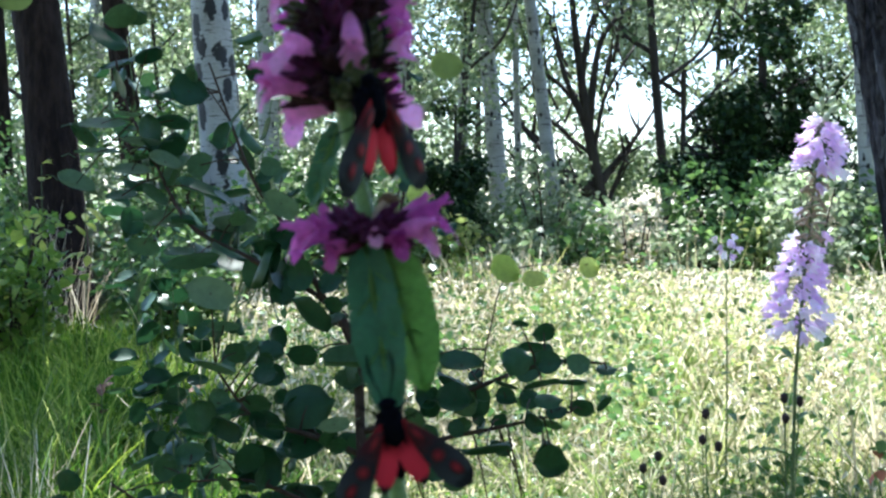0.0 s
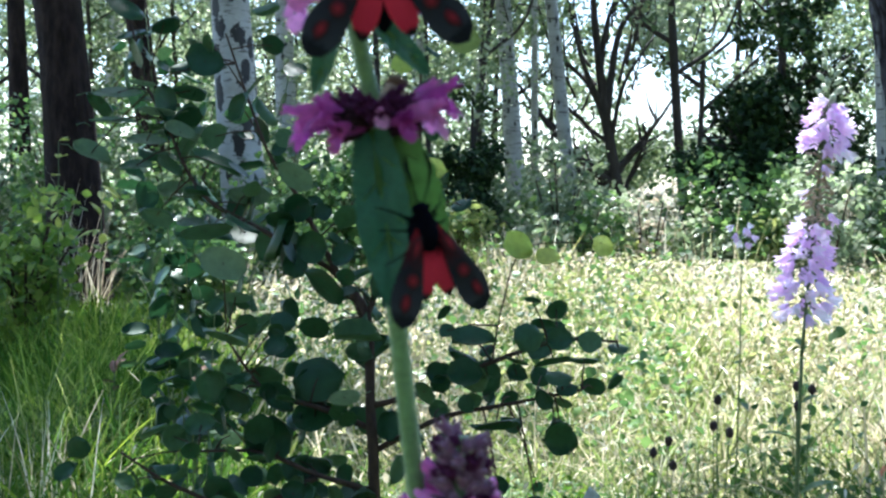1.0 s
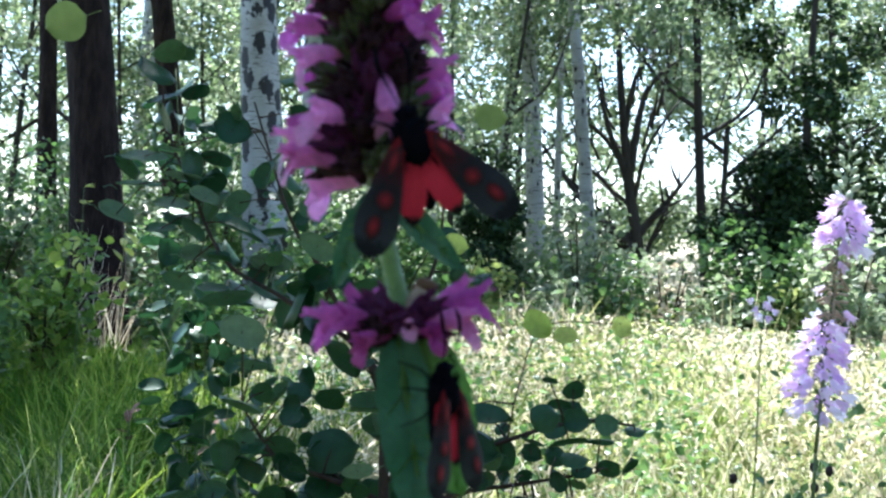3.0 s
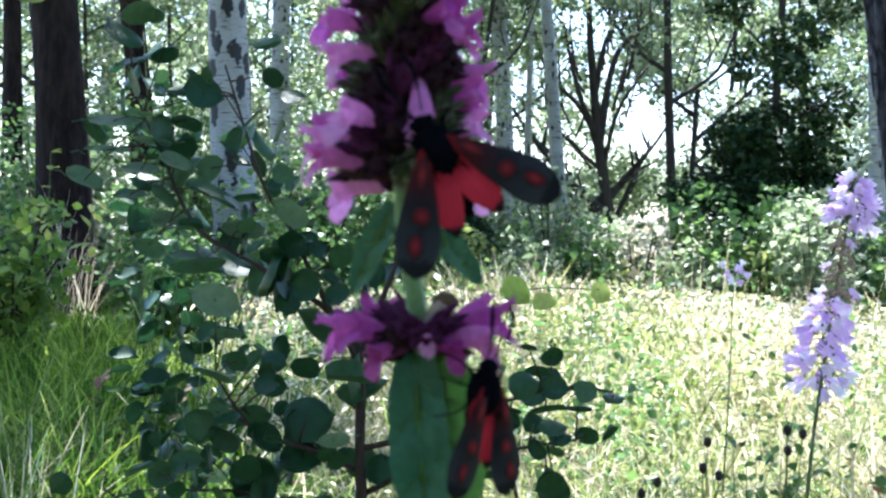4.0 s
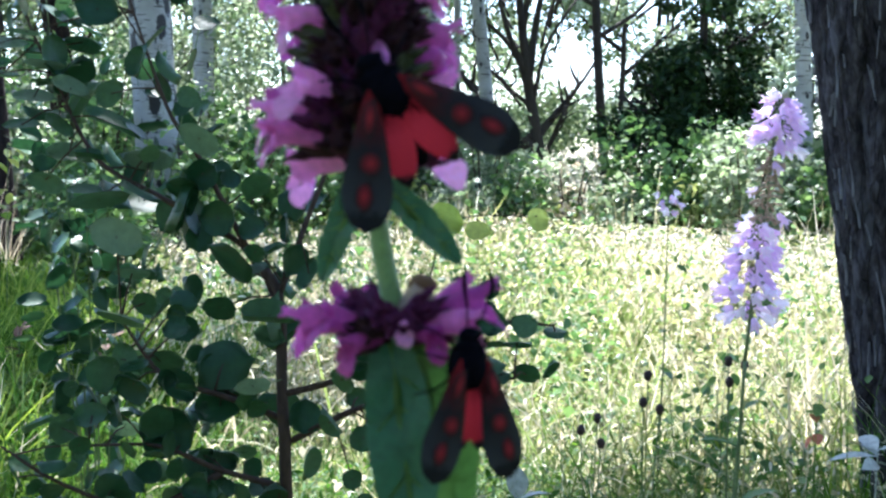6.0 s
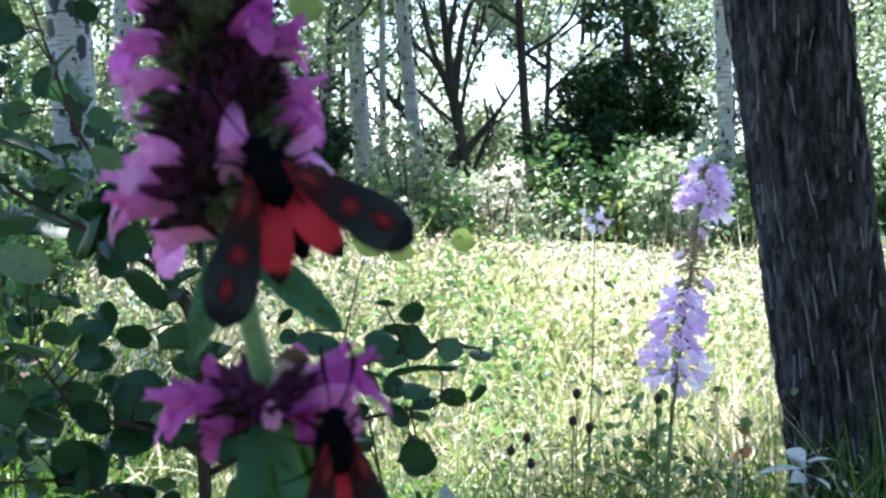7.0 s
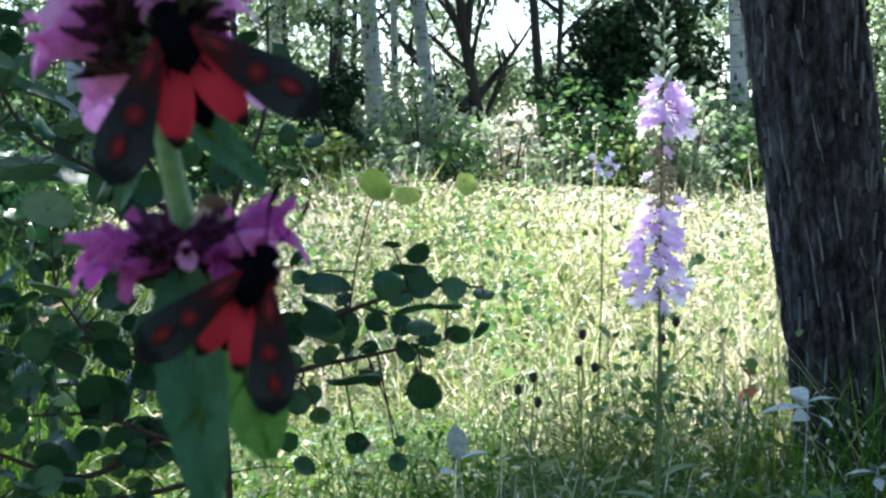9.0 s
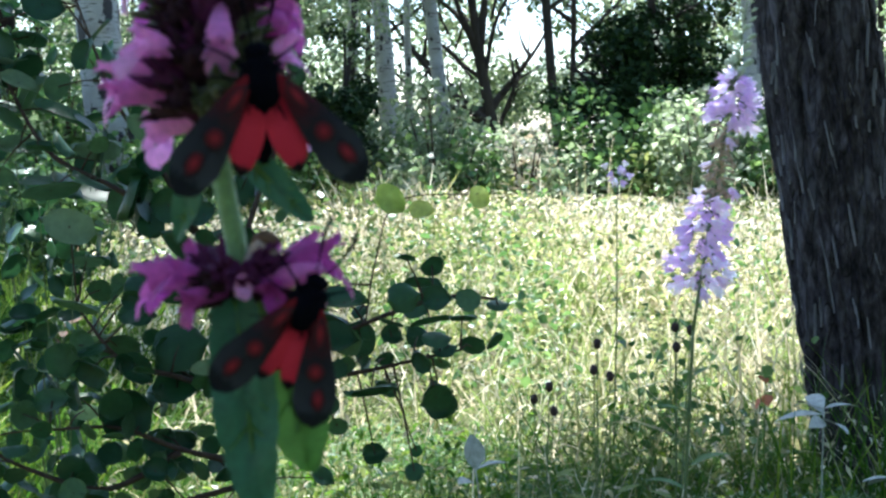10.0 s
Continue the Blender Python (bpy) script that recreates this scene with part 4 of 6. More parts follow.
SIDE_SHOOT_HIGH = [
    (-0.177, 0.820, 0.746, 1.82, -15, 80),
    (-0.195, 1.020, 0.761, 1.98, 12, 28),
    (-0.206, 0.900, 0.766, 2.20, 0, 20),
    (-0.249, 0.990, 0.796, 1.68, -17, 24),
    (-0.215, 0.980, 0.822, 2.14, -4, 9),
    (-0.286, 0.920, 0.853, 1.80, 0, 8),
    (-0.290, 0.950, 0.878, 2.08, 3, 6),
    (-0.329, 1.040, 0.875, 1.51, -13, 20),
    (-0.252, 0.880, 0.881, 1.08, -15, 13),
    (-0.234, 0.970, 0.882, 1.42, 2, 20),
    (-0.258, 1.000, 0.827, 1.46, -6, 14),
    (-0.204, 0.880, 0.898, 1.51, 1, 48),
    (-0.261, 0.970, 0.777, 1.42, -17, 46),
]
SIDE_SHOOT_TOP = [
    (-0.177, 0.930, 0.798, 1.82, 10, 20),
    (-0.130, 0.860, 0.811, 1.58, -23, 43),
    (-0.196, 0.840, 0.623, 1.24, 3, 46),
    (-0.182, 0.880, 0.607, 1.08, 17, 43),
    (-0.273, 0.980, 0.840, 1.67, -4, 15),
    (-0.231, 0.920, 0.845, 1.35, -11, 25),
    (-0.274, 0.950, 0.818, 1.39, 10, 20),
    (-0.178, 0.880, 0.716, 1.29, 3, 20),
    (-0.087, 0.820, 0.649, 1.21, 12, 46),
    (-0.080, 0.860, 0.676, 1.06, -4, 43),
    (-0.326, 1.000, 0.829, 1.70, -20, 10),
    (-0.255, 0.940, 0.863, 1.60, -1, 13),
]
GREEN_LEAVES = [
    (-0.326, 0.844, 0.970, 1.75, -160),
    (-0.046, 0.906, 0.946, 1.00, 60),
    (-0.004, 0.881, 0.917, 1.30, 10),
]
YELLOW_LEAVES = [
    (0.038, 0.830, 0.761, 1.24, 10),
    (0.063, 0.870, 0.752, 0.94, 0),
    (-0.050, 0.915, 0.903, 1.10, 80),
    (-0.025, 0.852, 0.817, 0.92, 0),
    (0.107, 0.890, 0.760, 0.91, 15),
]


def leaf_pose(place, size, turn, tip, lean):
    return Matrix.Translation(place) @ Matrix.Rotation(radians(-turn), 4, "Y") @ Matrix.Rotation(radians(lean), 4, "X") @ Matrix.Rotation(radians(tip), 4, "Y") @ Matrix.Scale(size, 4) @ Matrix.Translation((-0.01, 0, 0))


def make_bush():
    g = np.random.default_rng(300)
    base = Vector((-0.06, 0.95, 0))
    root = thing("shrub", Matrix.Translation(base), "young shrub with round dark green leaves on thin brown stems", "shrub")
    main = [Vector((0, 0, -0.02)), Vector((0.0, -0.03, 0.3))] + [Vector(p) - base for p in BUSH_BRANCHES[0]]
    child("stem", Bag().add(tube(curve(main, 6), np.linspace(0.0055, 0.003, 6 * 5 + 1), 7, 0.08)).mesh("stem", M_TWIG), root)
    lines = []
    for k, pts in enumerate(BUSH_BRANCHES[1:]):
        line = curve([Vector(p) - base for p in pts], 8)
        lines.append(line)
        child("branch", Bag().add(tube(line, np.linspace(0.0026 if k != 7 else 0.0008, 0.0009 if k != 7 else 0.0004, len(line)), 6, 0.08, k)).mesh("branch", M_TWIG), root)
        upper = k in (0, 5, 6)
        n = (40, 6, 8, 18, 22, 18, 26, 0, 30, 30)[k]
        for i in range(n):
            s = (i + 0.8) / n * (len(line) - 1)
            p = line[int(s)].lerp(line[min(len(line) - 1, int(s) + 1)], s % 1)
            off = Vector((g.normal(0, 0.02), g.normal(0, 0.03), g.normal(0, 0.019 if k not in (1, 2) else 0.014)))
            lean = g.normal(62, 28) if not upper else (g.normal(18, 18) if k == 0 else g.normal(40, 25))
            child("leaf", LEAF_MESHES[int(g.integers(0, 5))], root, leaf_pose(p + off, g.uniform(0.65, 1.25) * (1.45 if k == 0 else 1), g.uniform(-180, 180), g.normal(0, 25), lean))
            if i % 3 == 0:
                child("twig", Bag().add(tube([p, p + off * 0.5 + Vector((0, 0, 0.002)), p + off], [0.0008, 0.0006, 0.0005], 5)).mesh("twig", M_TWIG), root)
    joints = np.array([q for line in lines for q in line])
    for shoot, kinds in ((SPRAY_UPPER, LEAF_MESHES), (SPRAY_MIDDLE, LEAF_MESHES), (SPRAY_LOW, LEAF_MESHES), (SIDE_SHOOT_LOW, LEAF_MESHES), (SIDE_SHOOT_HIGH, LEAF_OVAL + LEAF_MESHES[:1]), (SIDE_SHOOT_TOP, LEAF_OVAL)):
        for x, y, z, size, turn, lean in shoot:
            p = Vector((x, y, z)) - base
            child("leaf", kinds[int(g.integers(0, len(kinds)))], root, leaf_pose(p, size * 1.02, turn + (180 if g.uniform() < 0.5 else 0), g.normal(0, 10), lean + g.normal(12, 7)))
            j = Vector(joints[np.argmin(((joints - np.array(p)) ** 2).sum(1))])
            if (j - p).length < 0.09:
                child("twig", Bag().add(tube([j, j.lerp(p, 0.5) + Vector((0, 0, 0.003)), p], [0.0009, 0.0007, 0.0005], 5)).mesh("twig", M_TWIG), root)
    for x, y, z, s, a in YELLOW_LEAVES:
        child("leaf", LEAF_YELLOW[int(g.integers(0, 2))], root, leaf_pose(Vector((x, y, z)) - base, s, a, g.normal(0, 12), g.normal(70, 12)), "yellowing translucent leaf")

    for x, y, z, s, a in GREEN_LEAVES:
        child("leaf", LEAF_GREEN, root, leaf_pose(Vector((x, y, z)) - base, s, a, 10, 75), "large light green leaf")


make_bush()


def make_sapling(foot, height, spread, n, sizes, label, seed, bias=0.0):
    """A thin many-stemmed sapling with leaves along each shoot."""
    g = np.random.default_rng(seed)
    root = thing("sapling", pose(foot[0], foot[1], 0), label, "shrub", "saplings behind the shrub")
    for k in range(7):
        a = g.uniform(0, 6.28)
        e = Vector((math.cos(a) * spread * g.uniform(0.3, 1.0) + bias, math.sin(a) * spread * 0.6, height * g.uniform(0.6, 1.05)))
        line = curve([(0, 0, -0.02), (e.x * 0.3, e.y * 0.3, e.z * 0.5), e], 8)
        child("shoot", Bag().add(tube(line, np.linspace(0.0017, 0.0007, len(line)), 6, 0.08, k)).mesh("shoot", M_WEED), root)
        for i in range(n // 7):
            s = (0.55 + 0.45 * (i + 0.5) / (n // 7)) * (len(line) - 1)
            p = line[int(s)].lerp(line[min(len(line) - 1, int(s) + 1)], s % 1)
            off = Vector(g.normal(0, 0.028, 3))
            child("leaf", LEAF_MESHES[int(g.integers(0, 5))], root, leaf_pose(p + off, g.uniform(*sizes), g.uniform(-180, 180), g.normal(0, 20), g.normal(22, 20)))


make_sapling((-0.34, 1.55), 0.98, 0.12, 150, (0.9, 1.9), "dark green sapling with round leaves behind the shrub", 330)

# ---- lilac bellflower ----


def bell_mesh(length, r, seed):
    g = np.random.default_rng(seed)
    ph = g.uniform(0, 6.28)
    def fn(u, v):
        a = 2 * math.pi * v
        lobe = 0.5 + 0.5 * math.cos(5 * a)
        s = u * (0.72 + 0.28 * lobe)
        rad = r * (0.25 + 0.62 * math.sqrt(min(1, s * 1.6)) + 1.3 * max(0, s - 0.6) * (0.4 + lobe))
        return (rad * math.cos(a) * (1 + 0.06 * math.sin(3 * a + ph)), rad * math.sin(a), -length * s)
    bag = Bag().add(grid(7, 20, fn))
    bag.add(tube([(0, 0, 0.008), (0.0005, 0, 0.003), (0, 0, -0.001)], [0.0006, 0.0008, 0.0022], 6), slot=1)
    bag.add(tube([(0, 0, -0.2 * length), (0, 0, -1.15 * length)], [0.0005, 0.0007], 5), slot=0)
    return bag.mesh("bell", [M_LILAC, M_WEED])


BELLFLOWER_FOOT, SPIKE_START = Vector((0.398, 1.358, 0.0)), 0.6


def make_bellflower():
    g = np.random.default_rng(310)
    root = thing("bellflower", Matrix.Translation(BELLFLOWER_FOOT), "tall bellflower with pale lilac bells in the sunlight", "flower")
    child("stem", Bag().add(tube(curve([(0, 0, -0.1), (0.003, 0, 0.2), (-0.002, 0, 0.4), (0, 0, SPIKE_START)], 6), np.linspace(0.0027, 0.0021, 19), 7)).mesh("stem", M_WEED), root)
    spike = child("flower_spike", Bag().add(tube(curve([(0, 0, 0), (0.001, 0, 0.13), (0.004, 0, 0.25), (0.006, 0, 0.375)], 6), np.linspace(0.0022, 0.0007, 19), 7)).mesh("flower_spike", M_WEED), root, Matrix.Translation((0, 0, SPIKE_START)))
    bells = [bell_mesh(0.02, 0.0064, k) for k in range(4)]
    # lower tier, upper tier, and a few single bells between them
    for z0, z1, n, spread, side in ((0.046, 0.158, 62, 0.022, -0.005), (0.24, 0.294, 34, 0.02, 0.007), (0.165, 0.234, 3, 0.012, 0.003)):
        for k in range(n):
            z = z0 + (z1 - z0) * (k + g.uniform(0, 1)) / n
            a = k * 2.4 + g.uniform(-0.3, 0.3)
            r = spread * g.uniform(0.4, 1.15) * (1.25 - 0.75 * (z - z0) / (z1 - z0))
            m = Matrix.Translation((r * math.cos(a) + side, r * math.sin(a), z)) @ Matrix.Rotation(a, 4, "Z") @ Matrix.Rotation(radians(-g.uniform(30, 95)), 4, "Y") @ Matrix.Scale(g.uniform(0.6, 1.05), 4)
            child("bell", bells[k % 4], spike, m)
            child("pedicel", Bag().add(tube([(0.002, 0, z - 0.004), (side * 0.5 + 0.5 * r * math.cos(a), 0.5 * r * math.sin(a), z + 0.003), (r * math.cos(a) + side, r * math.sin(a), z)], [0.0007, 0.0006, 0.0006], 5)).mesh("pedicel", M_WEED), spike)
    bud = Bag().add(ball(0.0034, 1, 1, 1.8, 7), pose(0, 0, 0.004)).add(tube([(0, 0, -0.006), (0, 0, 0.001)], [0.0008, 0.0012], 5)).mesh("bud", M_BUD)
    for k in range(26):
        a = k * 2.4
        child("bud", bud, spike, Matrix.Translation((0.006 + 0.008 * math.cos(a), 0.008 * math.sin(a), 0.285 + 0.1 * k / 26)) @ Matrix.Rotation(a, 4, "Z") @ Matrix.Rotation(radians(50), 4, "Y") @ Matrix.Scale(1.25 - 0.033 * k, 4))
    sepal = Bag().add(strip(0.02, 0.0022, 0.4, 4)).mesh("sepal", M_BUD)
    for k in range(14):
        child("sepal", sepal, spike, Matrix.Translation((0.006, 0, 0.285 + 0.055 * k / 14)) @ Matrix.Rotation(k * 2.4, 4, "Z") @ Matrix.Rotation(radians(g.uniform(-30, 15)), 4, "Y") @ Matrix.Scale(g.uniform(0.7, 1.2), 4))
    thread = Bag().add(tube([(0, 0, 0), (0.009, 0, 0.002), (0.018, 0, -0.003)], [0.0016, 0.0013, 0.002], 5)).mesh("spent_flower", M_SPENT)
    for k in range(46):
        child("spent_flower", thread, spike, Matrix.Translation((0.003, 0, 0.145 + 0.09 * k / 46)) @ Matrix.Rotation(k * 2.4, 4, "Z") @ Matrix.Rotation(radians(g.uniform(-40, 30)), 4, "Y"))
    leaves = [Bag().add(strip(length, width, 0.5, 7, 0.04, 0.4, 0.3)).mesh("leaf", M_SHRUB) for length, width in ((0.085, 0.026), (0.06, 0.018), (0.036, 0.011))]
    for k, (z, a) in enumerate(((0.12, 0.3), (0.2, 2.6), (0.27, 0.1), (0.31, 3.6), (0.36, 0.5), (0.41, 2.9), (0.44, 0.2), (0.5, 3.3), (0.545, 0.6))):
        child("leaf", leaves[min(2, k // 4)], root, Matrix.Translation((0.002, 0, z)) @ Matrix.Rotation(a, 4, "Z") @ Matrix.Rotation(radians(-28), 4, "Y"))
    return root, spike


bellflower, bellflower_spike = make_bellflower()

# ---- betony in the foreground ----


def floret_mesh(seed):
    """Two-lipped betony flower along +x: arching tube, upright narrow upper lip, drooping three-lobed lower lip, threads."""
    g = np.random.default_rng(seed)
    k, droop, lift = g.uniform(0.85, 1.15), g.uniform(0.7, 1.2), g.uniform(0.35, 0.85)
    bag = Bag().add(tube(curve([(0, 0, 0), (0.003, 0, 0.0006), (0.006, 0, 0.0012), (0.0086, 0, 0.0011)], 3), np.linspace(0.0011, 0.0021, 10), 12, cap=False))
    def upper(u, v):
        t = v * 2 - 1
        w = 0.0017 * (1 - u ** 4) ** 0.5 * k + 0.00005
        return (0.0076 + 0.003 * u * k, t * w, 0.0026 + 0.0022 * lift * u - 0.0016 * t * t * (1 - 0.4 * u))
    bag.add(grid(7, 6, upper))
    def lower(u, v):
        t = v * 2 - 1
        w = (0.0011 + 0.0012 * math.sin(math.pi * 0.8 * u)) * (1 - u ** 6) ** 0.5 + 0.0001
        return (0.0082 + 0.0032 * u * (2 - u) * 0.75, t * w, -0.0004 - 0.0036 * droop * u ** 1.5 - 0.0006 * t * t + 0.0003 * math.cos(4 * t + 5 * u))
    bag.add(grid(8, 8, lower))
    for side in (-1, 1):
        bag.add(grid(5, 5, lambda u, v: (0.0084 + 0.0013 * u, side * (0.0009 + 0.0019 * u), 0.0002 - 0.0014 * u * droop + 0.0010 * (v * 2 - 1) * math.sin(math.pi * (0.2 + 0.76 * u)))))
        bag.add(tube([(0.0078, side * 0.0004, 0.0016), (0.0098, side * 0.0005, 0.0022), (0.0112, side * 0.0004, 0.0022)], [0.00012, 0.0001, 0.00022], 5))
    return bag.mesh("floret", M_PETAL)


def flower_bud_mesh():
    """A closed corolla, blunt and slightly bent."""
    return Bag().add(tube(curve([(0, 0, 0), (0.003, 0, 0.0004), (0.006, 0, 0.0005), (0.0076, 0, 0.0)], 4), [0.0008, 0.0009, 0.001, 0.0011, 0.0013, 0.0014, 0.0016, 0.0018, 0.0019, 0.0018, 0.0015, 0.001, 0.0003], 12)).mesh("flower_bud", M_PETAL)


def calyx_mesh(mat, seed):
    g = np.random.default_rng(seed)
    bag = Bag().add(tube([(0, 0, 0), (0.002, 0, 0), (0.0046, 0, 0.0002)], [0.0009, 0.0014, 0.0017], 8, 0.1, seed))
    for k in range(5):
        a = k * 1.257
        bag.add(tube([(0.0044, 0.0013 * math.cos(a), 0.0013 * math.sin(a)), (0.0053, 0.0015 * math.cos(a), 0.0015 * math.sin(a)), (0.0064, 0.0018 * math.cos(a), 0.0018 * math.sin(a))], [0.0006, 0.0004, 0.0001], 5))
    return bag.mesh("calyx", mat)


FLORETS = [floret_mesh(k) for k in range(6)]
FLOWER_BUD = flower_bud_mesh()
CALYX_YOUNG = calyx_mesh(M_CALYX_Y, 4)
CALYX_DARK, CALYX_PURPLE, CALYX_OLIVE = calyx_mesh(M_CALYX, 1), calyx_mesh(M_CALYX_P, 2), calyx_mesh(M_CALYX_G, 3)


def betony_leaf(length, width, curl, mat, teeth=9):
    def fn(u, v):
        t = v * 2 - 1
        w = width * 0.5 * (math.sin(math.pi * min(1, 0.12 + u * 0.88)) ** 0.55) * (1 + 0.09 * abs(math.sin(teeth * math.pi * u)) * abs(t))
        return (length * u, t * w, abs(t) * 0.12 * width - curl * length * u * u + 0.012 * length * math.sin(teeth * 2 * u + 2 * t))
    bag = Bag().add(grid(30, 8, fn))
    bag.add(tube([(length * u, 0, -curl * length * u * u - 0.0003) for u in np.linspace(0, 0.96, 10)], np.linspace(0.0007, 0.0002, 10), 6), slot=1)
    for s in (-1, 1):
        for k in range(5):
            u = 0.12 + 0.15 * k
            bag.add(tube([(length * u, 0, -curl * length * u * u - 0.0001), (length * (u + 0.1), s * width * 0.36, -curl * length * (u + 0.1) ** 2 + 0.06 * width)], [0.00022, 0.0001], 4), slot=1)
    return bag.mesh("leaf", [mat, M_BETONY_PALE])


def aim(place, way, face):
    """Pose of a leaf that grows along way and shows its upper side towards face."""
    x = Vector(way).normalized()
    y = Vector(face).cross(x).normalized()
    m = Matrix((x, y, x.cross(y))).transposed().to_4x4()
    return Matrix.Translation(place) @ m


def spike_parts(root, z0, z1, axis_x, seed, n_floret, bare_top=0.0, stout=1.0, young=False):
    """Crowded calyces round the stem; open flowers stand out between them at uneven heights, with gaps."""
    g = np.random.default_rng(seed)
    n = 120
    for k in range(n):
        s = k / n
        z = z0 + (z1 - z0) * s
        a = k * 2.39996
        m = Matrix.Translation((axis_x + 0.0016 * math.cos(a), 0.0016 * math.sin(a), z)) @ Matrix.Rotation(a, 4, "Z") @ Matrix.Rotation(radians(-g.uniform(5, 55)), 4, "Y") @ Matrix.Scale((1.3 - 0.4 * s) * stout * g.uniform(0.8, 1.15), 4)
        child("calyx", (CALYX_YOUNG, CALYX_PURPLE)[k % 3 == 0] if young else (CALYX_PURPLE, CALYX_DARK, CALYX_OLIVE, CALYX_DARK)[k % 4], root, m)
    for k in range(n_floret):
        s = (k + g.uniform(0.0, 1.0)) / n_floret * (1 - bare_top)
        z = z0 + (z1 - z0) * s * 0.96
        a = k * 2.39996 + 0.6 + g.normal(0, 0.35)
        if math.sin(a) < -0.4 and k % 6:
            a = -a + g.normal(0, 0.2)
        out = g.uniform(0.0028, 0.0046) * (stout * 0.5 + 0.5)
        m = Matrix.Translation((axis_x + out * math.cos(a), out * math.sin(a), z)) @ Matrix.Rotation(a, 4, "Z") @ Matrix.Rotation(radians(-g.normal(8, 17)), 4, "Y") @ Matrix.Rotation(g.normal(0, 0.35), 4, "X") @ Matrix.Scale(g.uniform(0.66, 1.0) * (1 - 0.15 * s) * (stout * 0.6 + 0.4), 4)
        if k % 5 == 3:
            child("flower_bud", FLOWER_BUD, root, m)
        else:
            child("floret", FLORETS[int(g.integers(0, 6))], root, m)


def make_betony():
    root = thing("betony", Matrix.Identity(4), "betony stem with magenta flower spike and lower whorl", "flower")
    line = curve([(0.004, 0.004, -0.80), (0.004, 0.003, -0.4), (0.0035, 0.001, -0.12), (0.0012, 0, -0.03), (0, 0, 0), (-0.0013, 0, 0.01), (-0.0025, 0, 0.02), (-0.0028, 0, 0.035), (-0.0028, 0, 0.056)], 6)
    child("stem", Bag().add(tube(line, [0.0018] * 13 + list(np.linspace(0.0015, 0.0012, len(line) - 13)), 12)).mesh("stem", M_STEM), root)
    spike_parts(root, 0.0205, 0.058, -0.0028, 400, 56, 0.05)
    # one flower hangs towards the lens above the upper moth
    child("floret", FLORETS[1], root, Matrix.Translation((-0.0006, -0.0035, 0.0345)) @ Matrix.Rotation(radians(-84), 4, "Z") @ Matrix.Rotation(radians(48), 4, "Y") @ Matrix.Scale(0.85, 4))
    g = np.random.default_rng(402)
    for k in range(22):
        a = k * 2.39996
        m = Matrix.Translation((0.0012 * math.cos(a), 0.0012 * math.sin(a), g.uniform(-0.0025, 0.0015))) @ Matrix.Rotation(a, 4, "Z") @ Matrix.Rotation(radians(-g.uniform(-5, 40)), 4, "Y")
        child("calyx", CALYX_PURPLE if k % 4 else CALYX_DARK, root, m)
    for k, (a, up, s) in enumerate([(186, -4, 1.12), (206, 22, 0.85), (163, 4, 1.05), (228, -14, 0.72), (140, 18, 0.9), (-4, 10, 1.12), (-28, -4, 0.95), (20, 26, 1.0), (-54, -12, 0.7), (44, 6, 0.95), (70, 26, 0.85), (112, 14, 0.9), (-80, 0, 0.5)]):
        m = Matrix.Translation((0.0028 * math.cos(radians(a)), 0.0028 * math.sin(radians(a)), g.uniform(-0.0015, 0.001))) @ Matrix.Rotation(radians(a), 4, "Z") @ Matrix.Rotation(radians(-up), 4, "Y") @ Matrix.Scale(s * 0.9, 4)
        child("floret", FLORETS[k % 6], root, m)
    # one withered flower, dark and curled, over its dry calyx
    child("withered_floret", Bag().add(tube(curve([(0, 0, 0), (0.0016, 0, 0.0009), (0.0036, 0, 0.0005)], 4), [0.0004, 0.0007, 0.0009, 0.001, 0.001, 0.0009, 0.0008, 0.0006, 0.0003], 9)).mesh("withered_floret", M_BROWN), root, pose(0.0018, -0.0016, 0.0052, 0, 8, -8), "dark withered flower")
    child("dry_calyx", Bag().add(tube([(0, 0, 0), (0.0012, 0, 0.0022), (0.0026, 0, 0.0044)], [0.001, 0.0016, 0.0019], 10, 0.1, 6)).mesh("dry_calyx", M_SPENT), root, pose(0.001, -0.0012, 0.0006), "beige dry calyx")
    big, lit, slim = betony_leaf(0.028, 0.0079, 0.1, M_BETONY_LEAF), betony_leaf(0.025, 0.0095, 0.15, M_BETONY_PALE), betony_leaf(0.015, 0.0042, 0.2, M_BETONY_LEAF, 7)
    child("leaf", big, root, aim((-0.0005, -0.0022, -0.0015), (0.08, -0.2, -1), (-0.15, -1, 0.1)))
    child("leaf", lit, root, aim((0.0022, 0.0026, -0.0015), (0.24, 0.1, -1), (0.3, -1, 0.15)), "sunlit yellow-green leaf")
    child("leaf", slim, root, aim((-0.0035, 0.002, 0.0185), (-0.55, 0.25, -0.95), (-0.3, -1, 0.2)))
    child("leaf", slim, root, aim((-0.001, 0.002, 0.018), (0.8, 0.25, -0.75), (0.1, -1, 0.4)))
    return root


def make_betony_low():
    root = thing("betony", Matrix.Identity(4), "second betony with a young magenta spike", "flower")
    line = curve([(0, 0.005, -0.75), (0, 0.003, -0.3), (0, 0, -0.04), (0, 0, 0)], 8)
    child("stem", Bag().add(tube(line, np.linspace(0.0018, 0.0012, len(line)), 12)).mesh("stem", M_STEM), root)
    spike_parts(root, -0.03, 0.0, 0.0, 410, 44, 0.2, 0.62, True)
    return root


betony, betony_low = make_betony(), make_betony_low()

# ---- burnet moths ----


def fore_outline(u):
    return 0.0008 + 0.0042 * (u / 0.68) ** 0.8 if u < 0.68 else 0.005 * math.sqrt(max(0.0, 1 - ((u - 0.68) / 0.32) ** 2)) + 0.00005


